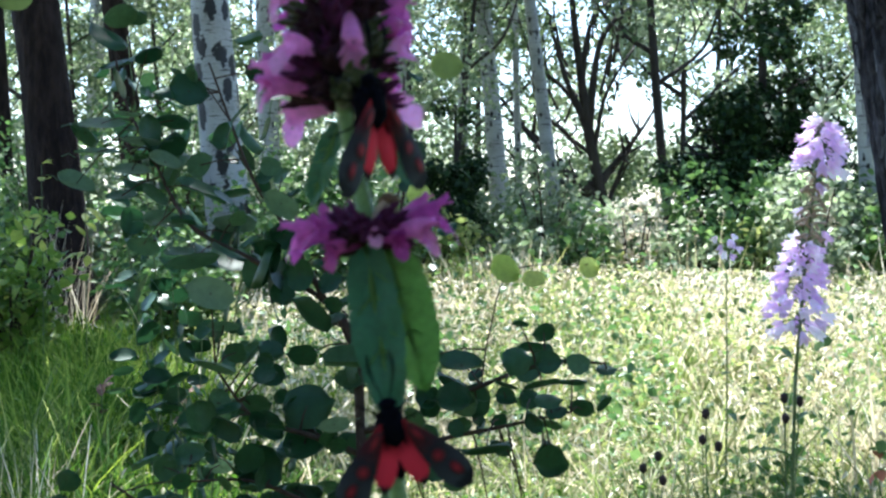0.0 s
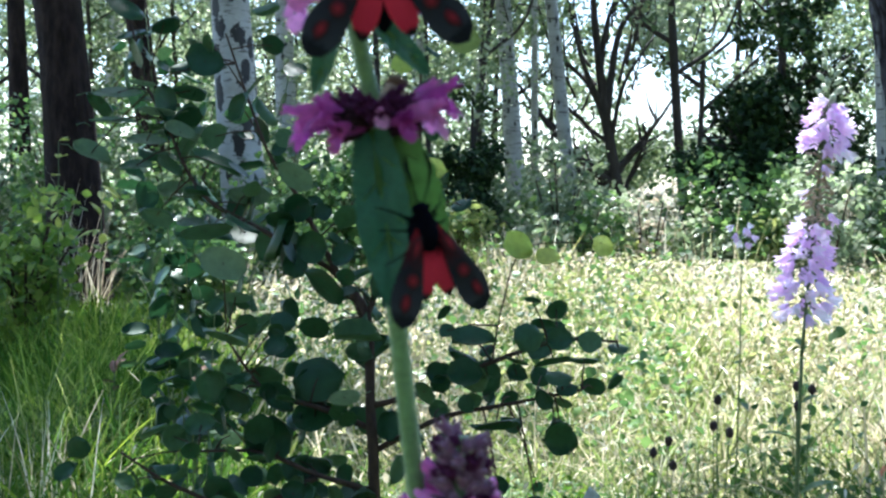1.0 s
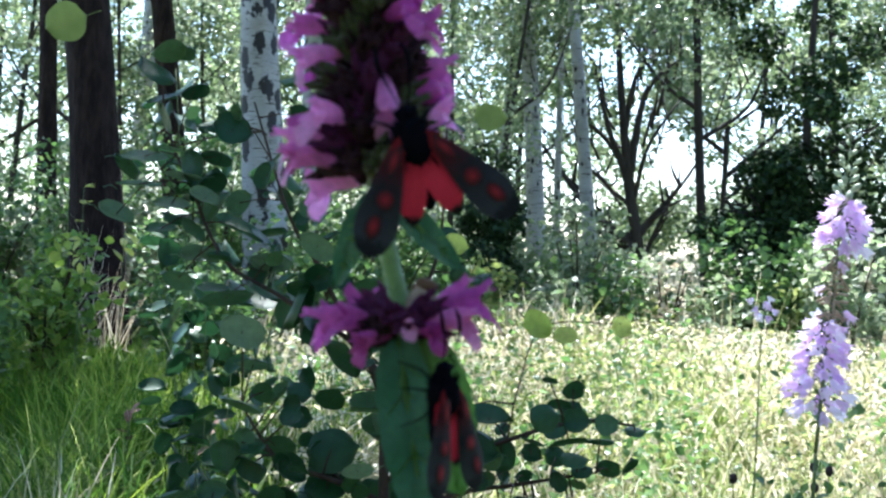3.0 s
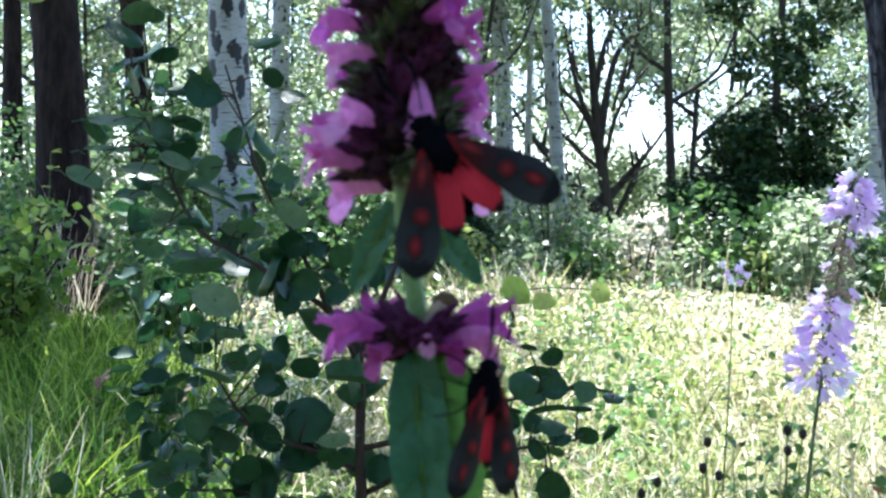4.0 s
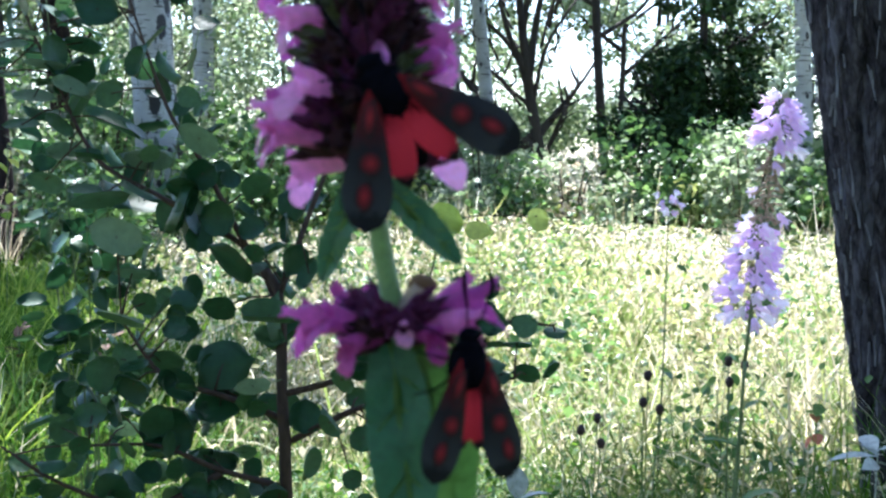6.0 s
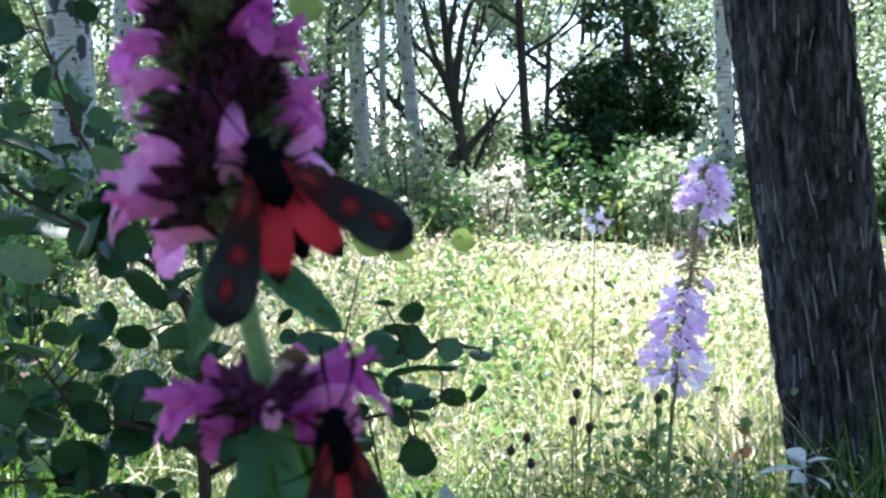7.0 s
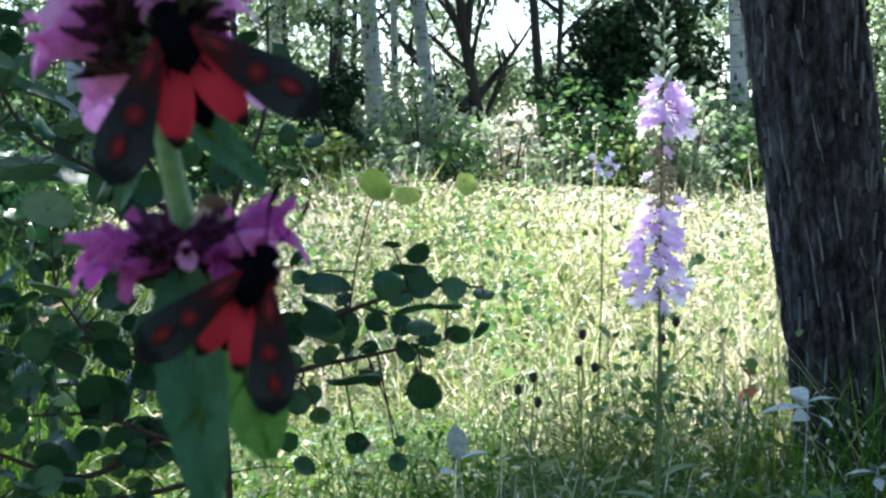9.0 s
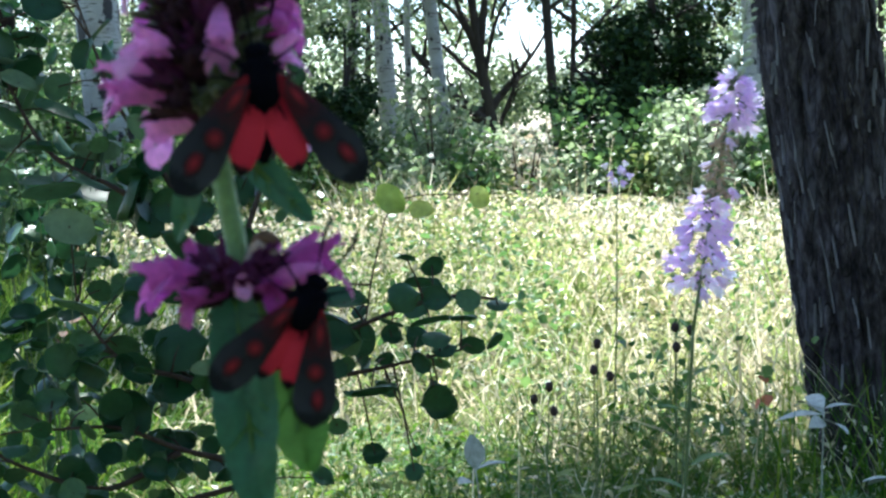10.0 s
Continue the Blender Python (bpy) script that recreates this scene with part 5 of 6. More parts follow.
def wing_mesh(kind, side):
    length = 0.0165 if kind == "fore" else 0.0101
    def fn(u, v):
        t = v * 2 - 1
        if kind == "fore":
            w = fore_outline(u)
            z = t * w * 0.6 + (-0.0006 * u)
        else:
            w = 0.0004 * (1 - u) + 0.0034 * max(0.0, math.sin(math.pi * (0.06 + 0.94 * u) ** 0.9)) ** 0.6
            z = t * w * 0.66 - 0.0014 * u
        y = -0.0005 * math.sin(math.pi * u) * (1 - t * t) + 0.00025 * math.sin(14 * t + 5 * u) * (0.3 if kind == "fore" else 0.6)
        return (length * u, y, z * side)
    bag = Bag().add(grid(18, 10, fn))
    return bag.mesh("hindwing" if kind == "hind" else "forewing", M_HINDWING if kind == "hind" else M_FOREWING)


def spot_mesh(r, sx, sz):
    return grid(4, 12, lambda u, v: (r * sx * u * math.cos(2 * math.pi * v) * (1 + 0.2 * math.sin(6 * math.pi * v) + 0.1 * math.sin(10 * math.pi * v + 1)), -0.00016 * (1 - u * u), r * sz * u * math.sin(2 * math.pi * v)))


def make_moth(label, seed):
    g = np.random.default_rng(seed)
    root = thing("burnet_moth", Matrix.Identity(4), label, "moth", "burnet moths")
    body = Bag().add(ball(0.0027, 1.0, 0.95, 1.35, 12)).add(tube([(0, 0, -0.0012), (0, 0.0009, -0.0035), (0, 0.0013, -0.006), (0, 0.0014, -0.0082), (0, 0.0014, -0.0094)], [0.0019, 0.0018, 0.0016, 0.0012, 0.0004], 12))
    for k in range(170):
        a, z = g.uniform(0, 6.28), g.uniform(-0.003, 0.003)
        p = Vector((0.0022 * math.cos(a), 0.002 * math.sin(a), z))
        body.add(tube([p, p * 1.18, p * 1.34 + Vector((0, 0, -0.0005))], [0.00014, 0.0001, 0.00003], 4))
    child("body", body.mesh("body", M_BLACK), root)
    child("head", Bag().add(ball(0.0014, 1.1, 0.9, 0.9, 10)).add(ball(0.00055, 1, 1, 1, 7), pose(0.0012, -0.0003, 0.0003)).add(ball(0.00055, 1, 1, 1, 7), pose(-0.0012, -0.0003, 0.0003)).mesh("head", M_BLACK), root, pose(0, -0.0002, 0.0038))
    for s in (-1, 1):
        ant = tube(curve([(0.0005 * s, -0.0004, 0.0046), (0.0014 * s, -0.0018, 0.0075), (0.0021 * s, -0.0022, 0.0105), (0.0018 * s, -0.0016, 0.0132)], 5), [0.00013] * 6 + [0.00017, 0.00021, 0.00025, 0.00029, 0.00032, 0.00033, 0.00031, 0.00026, 0.00018, 0.00006], 7)
        child("antenna", Bag().add(ant).mesh("antenna", M_BLACK), root)
        for k, (z, dz) in enumerate(((0.002, 0.0035), (0.0004, 0.0012), (-0.0012, -0.003))):
            leg = tube(curve([(0.001 * s, 0.0012, z), (0.0042 * s, 0.0008, z + dz * 0.6), (0.0062 * s, 0.0036, z + dz)], 4), np.linspace(0.00024, 0.0001, 9), 5)
            child("leg", Bag().add(leg).mesh("leg", M_BLACK), root)
    wings = []
    for side, name in ((1, "right"), (-1, "left")):
        hind = child("hindwing", wing_mesh("hind", side), root, pose(0.0014 * side, -0.0009, -0.001), "crimson hindwing with thin dark edge")
        fore = child("forewing", wing_mesh("fore", side), root, pose(0.0016 * side, -0.0017, 0.0008), "blackish forewing with red spots")
        for x, z, r, sx, sz in ((0.0034, 0.0003, 0.001, 2.2, 0.9), (0.0086, -0.0002, 0.0013, 1.1, 1.15), (0.0124, 0.0002, 0.0014, 1.25, 0.8)):
            child("spot", Bag().add(spot_mesh(r, sx, sz)).mesh("spot", M_SPOT_SOFT), fore, pose(x, -0.00062, z * side - 0.0003 * side), "crimson spot")
        wings.append((side, fore, hind))
    return root, wings


moth_upper, wings_upper = make_moth("black and red burnet moth with spread wings on betony flowers", 420)
moth_lower, wings_lower = make_moth("burnet moth climbing from betony leaf to lower whorl", 421)
moth_lower.scale = (0.88, 0.88, 0.88)

# ---- weeds and small things in the clearing ----


def burnet(foot, heads):
    root = thing("burnet_plant", pose(foot[0], foot[1], 0), "thin-stemmed weed with dark oval seed heads", "weed", "burnet weeds")
    for k, (x, y, z) in enumerate(heads):
        e = Vector((x - foot[0], y - foot[1], z))
        child("stem", Bag().add(tube(curve([(0, 0, -0.02), (e.x * 0.3, e.y * 0.3, z * 0.55), (e.x, e.y, z)], 6), np.linspace(0.0014, 0.0008, 13), 5)).mesh("stem", M_WEED), root)
        hd = Bag().add(ball(0.0052, 1, 1, 1.35, 10))
        gg = np.random.default_rng(k)
        for i in range(40):
            d = Vector(gg.normal(0, 1, 3)).normalized()
            hd.add(ball(0.0011, 1, 1, 1, 4), pose(d.x * 0.005, d.y * 0.005, d.z * 0.0068))
        child("seed_head", hd.mesh("seed_head", M_SEED), root, Matrix.Translation(e))
    lm = Bag().add(strip(0.04, 0.016, 0.4, 5)).mesh("leaf", M_HERB)
    gg = np.random.default_rng(int(foot[0] * 1000))
    for i in range(9):
        child("leaf", lm, root, Matrix.Translation((gg.normal(0, 0.012), gg.normal(0, 0.012), gg.uniform(0.12, 0.38))) @ Matrix.Rotation(gg.uniform(0, 6.28), 4, "Z") @ Matrix.Rotation(radians(-25), 4, "Y"))


burnet((0.355, 1.607), [(0.351, 1.608, 0.525), (0.346, 1.607, 0.490), (0.368, 1.606, 0.481)])
burnet((0.281, 1.605), [(0.286, 1.606, 0.468), (0.265, 1.605, 0.452), (0.292, 1.605, 0.435)])
burnet((0.465, 1.608), [(0.457, 1.608, 0.546), (0.478, 1.608, 0.542), (0.459, 1.607, 0.519)])


def leafy_sprig(name, label, category, foot, height, leaves, length, width, mat, seed, lean=(0.0, 0.0), tilt=22, spread=28, step=0.07):
    g = np.random.default_rng(seed)
    root = thing(name, pose(foot[0], foot[1], 0), label, category)
    top = Vector((lean[0], lean[1], height))
    child("stem", Bag().add(tube(curve([(0, 0, -0.02), top * 0.5, top], 6), np.linspace(0.002, 0.0012, 13), 6)).mesh("stem", mat if mat == M_PALE else M_WEED), root)
    lm = Bag().add(strip(length, width, 0.4, 8, 0.03, 0.45, 0.25)).mesh("leaf", mat)
    for k in range(leaves):
        child("leaf", lm, root, Matrix.Translation(top * (1 - step * (k // 2))) @ Matrix.Rotation(k * 2 * math.pi / max(3, leaves) + g.normal(0, 0.3), 4, "Z") @ Matrix.Rotation(radians(g.normal(-tilt, spread)), 4, "Y") @ Matrix.Rotation(g.normal(0, 0.3), 4, "X") @ Matrix.Scale(g.uniform(0.8, 1.15), 4))


leafy_sprig("green_sprig", "leafy green sprig against the pine bark", "weed", (1.2, 2.24), 0.56, 12, 0.06, 0.014, M_HERB, 508, (0.05, 0))
leafy_sprig("pale_plant", "low plant with pale silvery leaves by the pine foot", "weed", (0.825, 2.0), 0.34, 6, 0.08, 0.028, M_PALE, 500, tilt=4, spread=9, step=0.03)
leafy_sprig("pale_plant", "small plant with pale silvery leaves in shade", "weed", (0.93, 1.95), 0.24, 6, 0.06, 0.022, M_PALE, 501, tilt=0, spread=14, step=0.04)
leafy_sprig("withered_plant", "withered stem with two whitish folded leaves", "weed", (0.25, 1.78), 0.3, 3, 0.06, 0.034, M_PALE, 502, (-0.04, 0.03))
leafy_sprig("rust_plant", "dead rust-red leaves beside the pine", "weed", (0.85, 2.36), 0.31, 4, 0.04, 0.025, M_RUST, 503)
leafy_sprig("brown_weed", "dried brown weed in the grass", "weed", (-0.62, 2.9), 0.36, 7, 0.05, 0.02, M_BROWN, 504)
leafy_sprig("brown_weed", "dried brown weed in the grass", "weed", (-0.9, 3.2), 0.33, 7, 0.05, 0.02, M_BROWN, 505)

leafy_sprig("yellow_weed", "tall weed with a yellow top by the pines", "weed", (-1.543, 4.76), 0.97, 12, 0.055, 0.028, M_YELLOW, 506)
leafy_sprig("yellow_weed", "weed with yellowish leaves by the pines", "weed", (-1.36, 4.7), 0.8, 10, 0.1, 0.03, M_YELLOW, 507)


def far_bellflower(foot, height):
    g = np.random.default_rng(311)
    root = thing("bellflower", pose(foot[0], foot[1], 0), "smaller pale bellflower farther off in the meadow", "flower")
    child("stem", Bag().add(tube([(0, 0, -0.02), (0.004, 0, height * 0.5), (0, 0, height)], [0.0025, 0.002, 0.001], 6)).mesh("stem", M_WEED), root)
    mesh = bell_mesh(0.02, 0.009, 5)
    for k in range(9):
        a = k * 2.4
        child("bell", mesh, root, Matrix.Translation((0.024 * math.cos(a) * g.uniform(0.4, 1.3), 0.024 * math.sin(a), height - 0.07 * k / 12)) @ Matrix.Rotation(a, 4, "Z") @ Matrix.Rotation(radians(-g.uniform(10, 60)), 4, "Y") @ Matrix.Scale(0.8, 4))


far_bellflower((0.647, 2.807), 0.741)


def plume(foot, height, seed):
    g = np.random.default_rng(seed)
    root = thing("dry_plume", pose(foot[0], foot[1], 0), "tall dry grass stalk with a beige plume", "grass", "beige plumes")
    top = Vector((g.normal(0, 0.06), 0, height))
    child("stalk", Bag().add(tube(curve([(0, 0, -0.02), top * 0.5, top], 5), np.linspace(0.004, 0.002, 11), 5)).mesh("stalk", M_DRY), root)
    b = Bag()
    for i in range(110):
        s = g.uniform(0, 1)
        p = top * (1 - 0.35 * s) + Vector(g.normal(0, 0.03 * (0.3 + s), 3))
        v, f = strip(0.035, 0.008, 0.3, 2)
        b.add((v, f.tolist()), Matrix.Translation(p) @ Euler(g.uniform(-1.5, 1.5, 3)).to_matrix().to_4x4())
    tagged(child("plume", b.mesh("plume", M_DRY), root), kind="stuff")


for k, (x, y, h) in enumerate([(1.25, 8.7, 0.85), (1.38, 8.9, 0.8), (1.5, 8.8, 0.9), (1.1, 9.0, 0.75), (1.7, 8.6, 0.7), (2.45, 8.1, 1.0), (2.6, 8.2, 0.9)]):
    plume((x, y), h, 520 + k)


def stalks(name, label, foot, n, spread, height, mat, seed, width=0.003, bends=(0.1, 0.3, 0.7, 1.3)):
    g = np.random.default_rng(seed)
    t = [grass_blade(height, width, b, 6) for b in bends]
    p = np.stack([foot[0] + g.normal(0, spread, n), foot[1] + g.normal(0, spread * 0.5, n), np.zeros(n)], 1)
    m = poses(p, g.uniform(0, 6.28, n), g.normal(0, 0.15, n), g.normal(0, 0.15, n), g.uniform(0.5, 1.15, n)[:, None])
    tagged(new(name, scatter(name, t, mat, m, g.integers(0, 4, n))), label, "grass", kind="stuff")


stalks("dry_stalks", "long dry stalks against the pine foot", (1.14, 2.24), 90, 0.13, 0.5, M_DRY, 540, 0.0024, (0.1, 0.4, 0.9, 1.6))
stalks("dry_stalks", "fallen straw between low plants", (0.36, 1.82), 45, 0.08, 0.33, M_DRY, 546)
stalks("shade_stalks", "green grass tuft against the pine foot", (1.2, 2.15), 420, 0.2, 0.4, M_GREEN, 541, 0.005)
stalks("dry_shoots", "dry pale shoots at the far pine", (-2.12, 6.95), 60, 0.1, 0.9, M_DRY, 542, 0.006)
stalks("grass_tuft", "arching yellow-green grass tuft in a patch of sun", (-1.09, 3.38), 260, 0.13, 0.44, M_GRASS_LIT, 550, 0.007, (0.6, 1.2, 1.7, 2.1))
stalks("grass_tuft", "bright arching grass at the pine foot", (-1.4, 4.95), 260, 0.2, 0.36, M_GRASS_LIT, 551, 0.009, (0.6, 1.2, 1.7, 2.1))
stalks("grass_tuft", "dry straw tuft in a patch of sun", (-0.86, 2.45), 60, 0.08, 0.36, M_DRY, 552, 0.005)
for k, (tx, ty, th) in enumerate([(-1.45, 5.1, 0.4), (-1.19, 4.5, 0.42), (-1.13, 3.65, 0.42), (-1.03, 4.6, 0.38), (-0.94, 2.85, 0.34)]):
    stalks("grass_tuft", "arching yellow-green grass tuft in a patch of sun", (tx, ty), 130, 0.12, th, M_GRASS_LIT, 570 + k, 0.008, (0.6, 1.2, 1.7, 2.1))
for tx, ty, th, tm, tk in [(1.95, 6.6, 0.85, M_MEADOW, 0), (2.3, 7.2, 0.95, M_MEADOW, 1), (1.6, 7.4, 0.8, M_MEADOW, 2), (2.7, 6.8, 0.9, M_DRY, 3), (0.6, 7.6, 0.75, M_MEADOW, 4), (1.15, 7.0, 0.7, M_MEADOW, 5), (0.1, 7.2, 0.65, M_MEADOW, 6), (-0.4, 6.6, 0.75, M_MEADOW, 7), (2.05, 8.0, 1.0, M_MEADOW, 8), (3.1, 7.8, 0.95, M_MEADOW, 9), (0.9, 8.2, 0.85, M_DRY, 10)]:
    stalks("tall_grass", "tall arching grass at the far edge of the meadow", (tx, ty), 26, 0.26, th * 0.72, tm, 560 + tk, 0.008)
stalks("grass_tuft", "arching fresh green grass tuft in the shade", (-0.95, 3.6), 900, 0.2, 0.42, M_GREEN, 543, 0.007, (0.5, 1.0, 1.6, 2.0))
# sun on this tuft is put into its lighter herb colour
stalks("grass_tuft", "arching bright green grass tuft", (-1.0, 2.9), 200, 0.11, 0.4, M_HERB, 544, 0.006, (0.6, 1.1, 1.6, 2.0))
stalks("grass_tuft", "fresh green grass tuft below the pines", (-1.5, 4.6), 900, 0.35, 0.32, M_GREEN, 545, 0.008, (0.5, 1.0, 1.5, 2.0))

# ---- what moves ----


def motions():
    betony_rows = [
        (0, pose(-0.0194, 0.0970, 0.8048, -2.0, -3.9, 0.1)),
        (0.5, pose(-0.0164, 0.1042, 0.8096, -1.6, -5.5, 0.2)),
        (1, pose(-0.0196, 0.0925, 0.8112, -2.6, -5.0, 0.8)),
        (1.5, pose(-0.0243, 0.0866, 0.8099, -2.6, -4.4, 0.5)),
        (2, pose(-0.0253, 0.0944, 0.8092, -2.5, -6.6, 0.6)),
        (2.5, pose(-0.0233, 0.0954, 0.8039, -1.0, -6.5, 2.5)),
        (2.7, pose(-0.0185, 0.0767, 0.8057, -0.0, -6.6, 2.1)),
        (3.8, pose(-0.0178, 0.0853, 0.7993, -1.7, -2.2, 0.3)),
        (4, pose(-0.0161, 0.0855, 0.7993, -1.7, -1.8, 0.2)),
        (4.5, pose(-0.0160, 0.0885, 0.7977, -1.7, -3.2, -0.1)),
        (5, pose(-0.0127, 0.0883, 0.7964, -2.8, -3.7, -1.2)),
        (5.2, pose(-0.0131, 0.0885, 0.7978, -3.3, -3.7, -1.7)),
        (6.3, pose(-0.0037, 0.1557, 0.7800, -4.3, -4.1, -3.2)),
        (6.5, pose(-0.0038, 0.1479, 0.7827, -3.3, -5.2, -4.0)),
        (7, pose(-0.0069, 0.1550, 0.7787, -3.4, -6.0, -5.9)),
        (7.5, pose(-0.0098, 0.1402, 0.7832, -4.0, -4.5, -6.4)),
        (8, pose(-0.0135, 0.1253, 0.7880, -5.2, -3.7, -6.2)),
        (8.5, pose(-0.0155, 0.1268, 0.7885, -5.5, -2.1, -6.1)),
        (9, pose(-0.0159, 0.1184, 0.7910, -5.8, -4.2, -5.3)),
        (9.5, pose(-0.0121, 0.1230, 0.7903, -5.5, -1.5, -5.4)),
        (10, pose(-0.0126, 0.1175, 0.7904, -5.4, -2.5, -4.8)),
    ]
    betony_low_rows = [
        (0, pose(-0.0063, 0.0893, 0.7588, -2.0, 2.1, -0.1)),
        (0.5, pose(-0.0022, 0.0968, 0.7637, -1.6, 0.5, 0.0)),
        (1, pose(-0.0055, 0.0848, 0.7650, -2.6, 1.0, 0.6)),
        (1.5, pose(-0.0096, 0.0789, 0.7638, -2.6, 1.6, 0.2)),
        (2, pose(-0.0104, 0.0868, 0.7632, -2.4, -0.6, 0.3)),
        (2.5, pose(-0.0087, 0.0895, 0.7582, -0.9, -0.5, 2.4)),
        (2.7, pose(-0.0032, 0.0718, 0.7604, -0.0, -0.6, 2.1)),
        (3.8, pose(-0.0026, 0.0789, 0.7543, -1.7, 3.8, 0.1)),
        (4, pose(-0.0009, 0.0791, 0.7543, -1.7, 4.2, 0.0)),
        (4.5, pose(-0.0005, 0.0819, 0.7530, -1.7, 2.8, -0.3)),
        (5, pose(0.0027, 0.0807, 0.7517, -2.8, 2.3, -1.5)),
        (5.2, pose(0.0022, 0.0803, 0.7529, -3.3, 2.3, -2.1)),
        (6.3, pose(0.0097, 0.1468, 0.7349, -4.3, 1.9, -3.6)),
        (6.5, pose(0.0097, 0.1397, 0.7377, -3.3, 0.8, -4.4)),
        (7, pose(0.0066, 0.1464, 0.7337, -3.4, -0.0, -6.3)),
        (7.5, pose(0.0036, 0.1310, 0.7382, -4.0, 1.5, -6.8)),
        (8, pose(-0.0007, 0.1151, 0.7426, -5.2, 2.3, -6.8)),
        (8.5, pose(-0.0022, 0.1165, 0.7431, -5.5, 3.9, -6.7)),
        (9, pose(-0.0025, 0.1079, 0.7457, -5.8, 1.8, -5.9)),
        (9.5, pose(0.0010, 0.1127, 0.7449, -5.5, 4.5, -6.0)),
        (10, pose(0.0002, 0.1072, 0.7450, -5.4, 3.5, -5.3)),
    ]
    moth_upper_rows = [
        (0, pose(-0.0187, 0.0871, 0.8246, -2.2, -4.0, 58.0)),
        (0.5, pose(-0.0191, 0.0944, 0.8324, -8.5, -23.4, 17.1)),
        (1, pose(-0.0189, 0.0830, 0.8332, -3.7, -7.1, 9.0)),
        (1.5, pose(-0.0222, 0.0771, 0.8324, -3.0, -2.5, 8.4)),
        (2, pose(-0.0215, 0.0849, 0.8324, -4.0, -9.0, 8.9)),
        (2.5, pose(-0.0215, 0.0854, 0.8256, -2.4, -9.8, 10.7)),
        (2.7, pose(-0.0182, 0.0662, 0.8310, -1.9, -12.8, 10.3)),
        (3.8, pose(-0.0165, 0.0756, 0.8247, -6.8, -30.9, 10.8)),
        (4, pose(-0.0148, 0.0758, 0.8247, -7.0, -31.9, 10.7)),
        (4.5, pose(-0.0135, 0.0787, 0.8226, -6.1, -25.9, 9.8)),
        (5, pose(-0.0113, 0.0791, 0.8234, -7.9, -28.3, 9.5)),
        (5.2, pose(-0.0124, 0.0795, 0.8244, -8.8, -30.9, 9.4)),
        (6.3, pose(-0.0043, 0.1473, 0.8082, -9.4, -28.8, 8.1)),
        (6.5, pose(-0.0030, 0.1388, 0.8077, -8.1, -26.2, 6.6)),
        (7, pose(-0.0067, 0.1459, 0.8052, -7.9, -24.4, 4.4)),
        (7.5, pose(-0.0090, 0.1313, 0.8086, -7.9, -21.5, 3.8)),
        (8, pose(-0.0130, 0.1169, 0.8128, -9.2, -23.3, 4.5)),
        (8.5, pose(-0.0154, 0.1186, 0.8133, -9.3, -22.0, 4.6)),
        (9, pose(-0.0160, 0.1102, 0.8147, -9.3, -20.2, 5.0)),
        (9.5, pose(-0.0099, 0.1145, 0.8144, -5.1, 0.5, 12.0)),
        (10, pose(-0.0095, 0.1090, 0.8154, -5.0, -3.5, 18.0)),
    ]
    moth_upper_spread = [(0, 36.3), (0.5, 33.1), (1, 39.7), (1.5, 40.6), (2, 42.0), (2.5, 42.9), (2.7, 34.1), (4, 36.1), (4.5, 40.4), (5, 34.2), (5.2, 34.1), (6.3, 34.2), (6.5, 40.5), (7, 37.6), (7.5, 41.1), (8, 46.5), (8.5, 44.5), (9, 40.7), (9.5, 40.5), (10, 38.9)]
    moth_lower_rows = [
        (0, pose(-0.0156, 0.0865, 0.7766, -4.1, -11.2, 10.6)),
        (0.5, pose(-0.0079, 0.0940, 0.7852, 1.2, 2.0, 42.0)),
        (1, pose(-0.0117, 0.0824, 0.795, -5.1, -10.1, 30.0)),
        (1.5, pose(-0.0171, 0.0765, 0.795, -4.2, -9.0, 36.0)),
        (2, pose(-0.0202, 0.0844, 0.7967, -8.7, -15.4, 40.0)),
        (2.5, pose(-0.0158, 0.0861, 0.7936, -2.5, -1.0, 50.4)),
        (2.7, pose(-0.0133, 0.0674, 0.7967, -6.3, -4.3, 57.3)),
        (3.8, pose(-0.0096, 0.0757, 0.7944, -0.5, 4.6, 37.0)),
        (4, pose(-0.0072, 0.0759, 0.7941, 1.0, 3.6, 42.1)),
        (4.5, pose(-0.0054, 0.0788, 0.7914, 7.4, 9.0, 48.2)),
        (5, pose(-0.0028, 0.0782, 0.7893, -0.3, 4.1, 36.5)),
        (5.2, pose(-0.0036, 0.0783, 0.7914, -1.0, 4.4, 32.9)),
        (6.3, pose(0.0044, 0.1456, 0.7784, -4.3, 1.1, 24.5)),
        (6.5, pose(0.0042, 0.1377, 0.7810, -3.1, 1.2, 23.6)),
        (7, pose(0.0006, 0.1446, 0.7762, -3.2, -3.0, 24.7)),
        (7.5, pose(-0.0018, 0.1297, 0.7827, -2.8, 3.8, 15.1)),
        (8, pose(-0.0053, 0.1147, 0.7870, -2.2, 12.2, 7.7)),
        (8.5, pose(-0.0067, 0.1161, 0.7873, -3.1, 15.2, 2.6)),
        (9, pose(-0.0078, 0.1078, 0.7892, -4.2, 23.9, -2.8)),
        (9.5, pose(-0.0050, 0.1125, 0.7884, -1.4, 25.1, 3.0)),
        (10, pose(-0.0044, 0.1070, 0.7888, 0.9, 24.4, 9.1)),
    ]
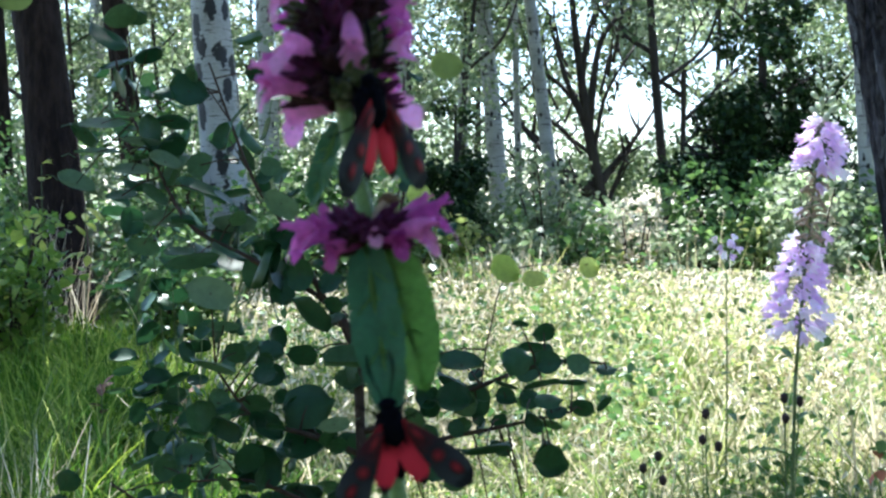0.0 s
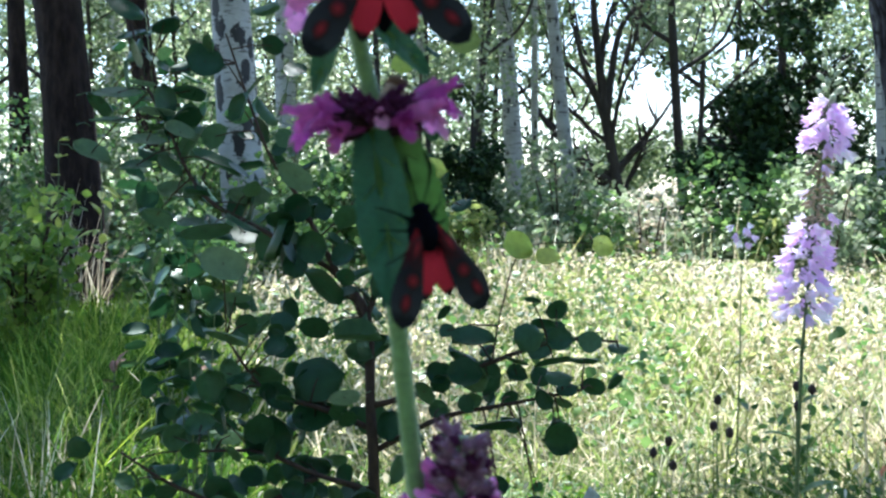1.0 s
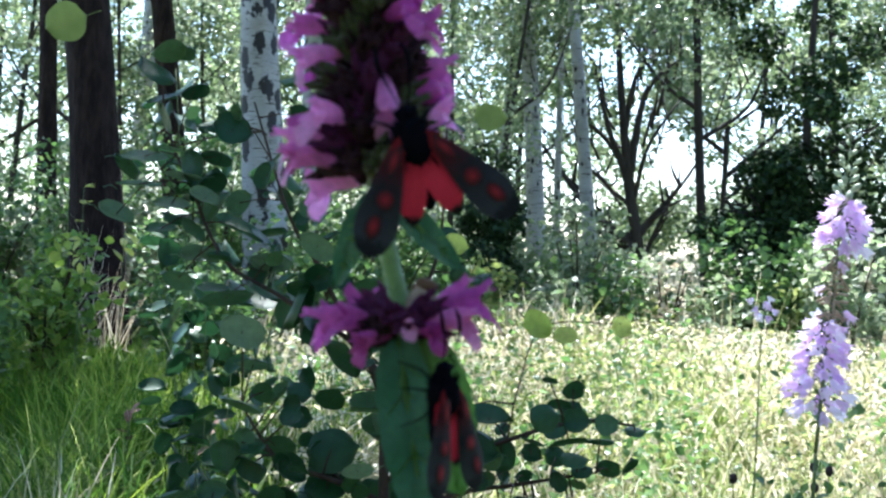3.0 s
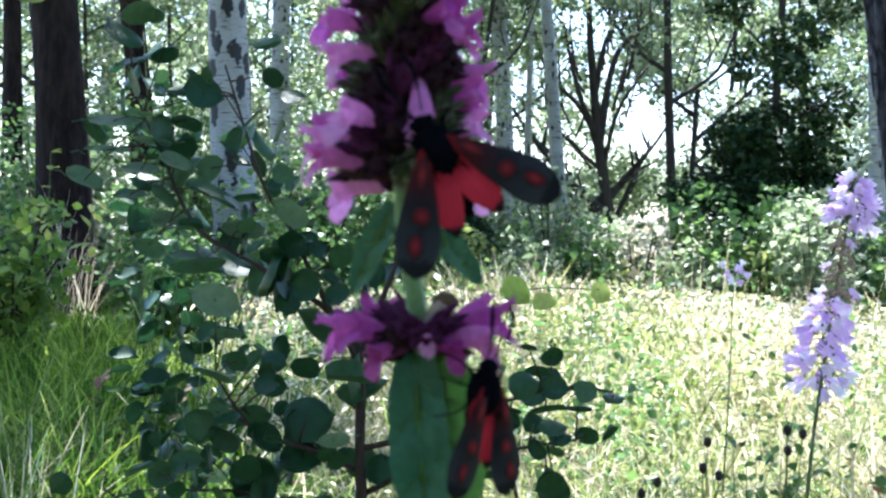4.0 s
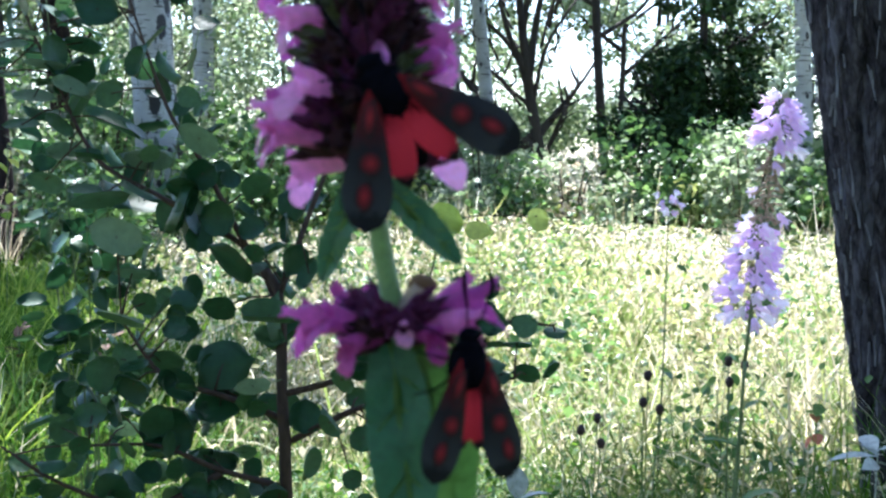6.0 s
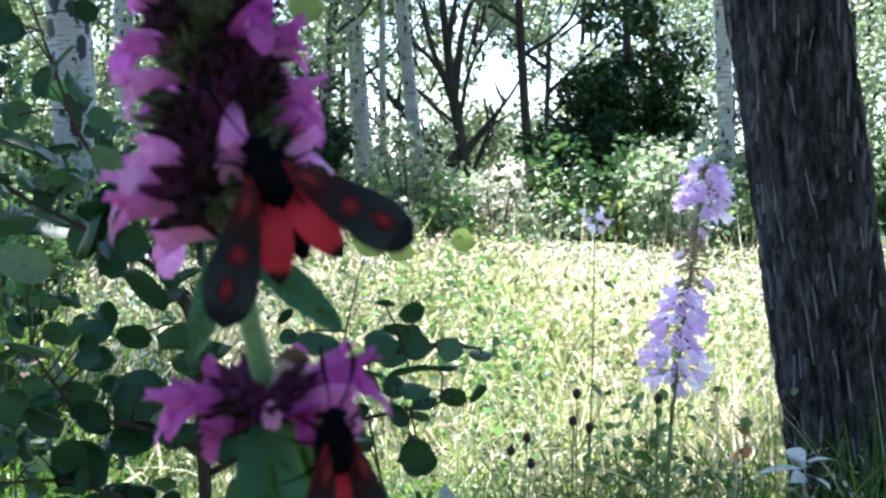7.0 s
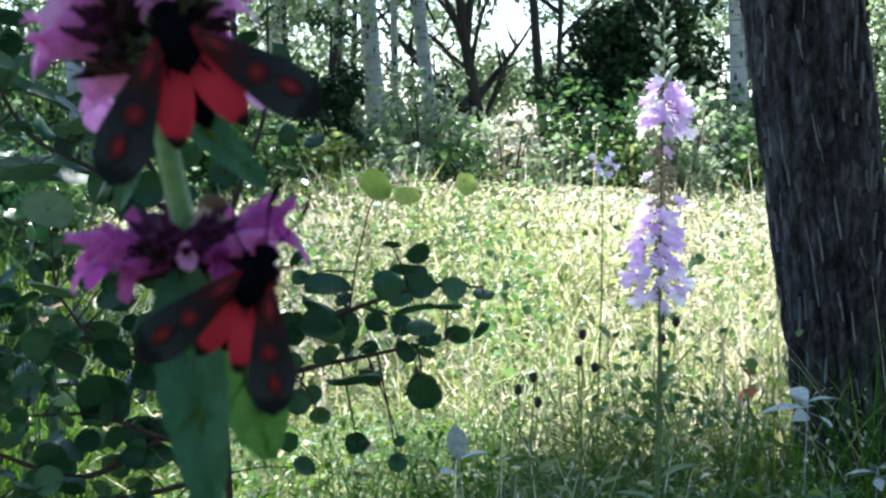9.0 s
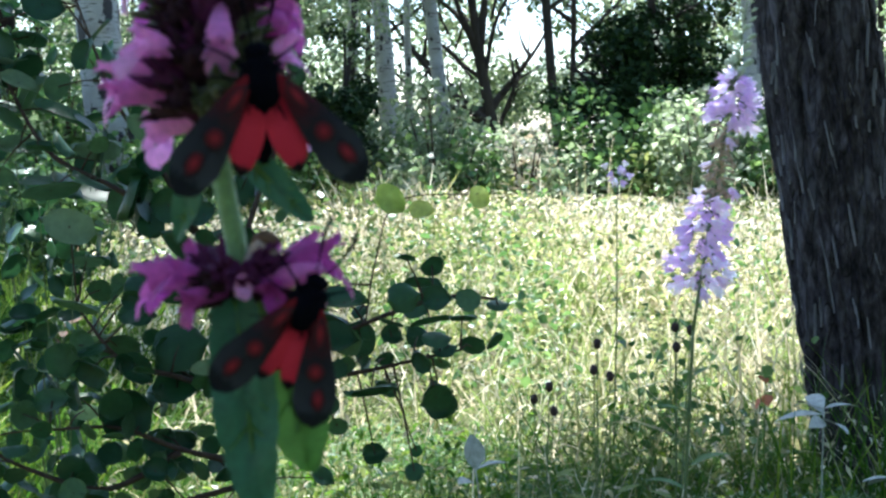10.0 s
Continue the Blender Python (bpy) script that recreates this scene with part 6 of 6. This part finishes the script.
    moth_lower_spread = [(0, 38.5), (0.5, 25.0), (1, 25.0), (1.5, 22.1), (2, 23.2), (2.5, 16.6), (2.7, 14.0), (4, 15.5), (4.5, 15.5), (5, 17.5), (5.2, 17.0), (6.3, 17.5), (6.5, 19.5), (7, 15.5), (7.5, 18.5), (8, 24.0), (8.5, 27.6), (9, 28.5), (9.5, 25.5), (10, 22.6)]
    # seconds, lean of the stem, lean of the spike on it, sag
    bellflower_sway = [(0, 0.4, 4.0, 0.014), (0.5, 0.4, 2.4, 0.022), (1, -0.4, 3.5, 0.018), (1.5, -0.4, 2.9, 0.025), (2, -0.5, 3.6, 0.019), (2.5, -0.3, 2.5, 0.01), (2.7, -0.8, 2.6, 0.005), (3.8, 1.1, 4.6, -0.003), (4, 1.9, 3.1, -0.011), (4.5, 2.0, 4.7, -0.013), (5, 1.2, 2.4, -0.005), (5.2, 0.8, 3.1, -0.004), (6.3, 0.5, 3.9, -0.018), (6.5, 1.0, 6.0, -0.024), (7, 0.4, 4.8, -0.066), (7.5, -1.1, 1.3, -0.07), (8, -0.1, 2.4, -0.052), (8.5, 1.5, 10.0, -0.055), (9, -1.1, -0.7, -0.04), (9.5, -1.5, 0.1, -0.043), (10, 1.0, 6.6, -0.017)]
    walk(betony, betony_rows)
    walk(betony_low, betony_low_rows)
    for moth, wings, rows, spread in ((moth_upper, wings_upper, moth_upper_rows, moth_upper_spread), (moth_lower, wings_lower, moth_lower_rows, moth_lower_spread)):
        walk(moth, rows)
        for side, fore, hind in wings:
            walk(fore, [(t, pose(0.0016 * side, -0.0017, 0.0008, 0, 90 - side * a, 0)) for t, a in spread])
            walk(hind, [(t, pose(0.0014 * side, -0.0009, -0.001, 0, 90 - side * (0.6 * a - 2), 0)) for t, a in spread])
    foot = BELLFLOWER_FOOT
    walk(bellflower, [(t, pose(foot.x, foot.y, foot.z + sag, 0, a, 0)) for t, a, b, sag in bellflower_sway])
    walk(bellflower_spike, [(t, pose(0, 0, SPIKE_START, 0, b, 0)) for t, a, b, sag in bellflower_sway])


motions()
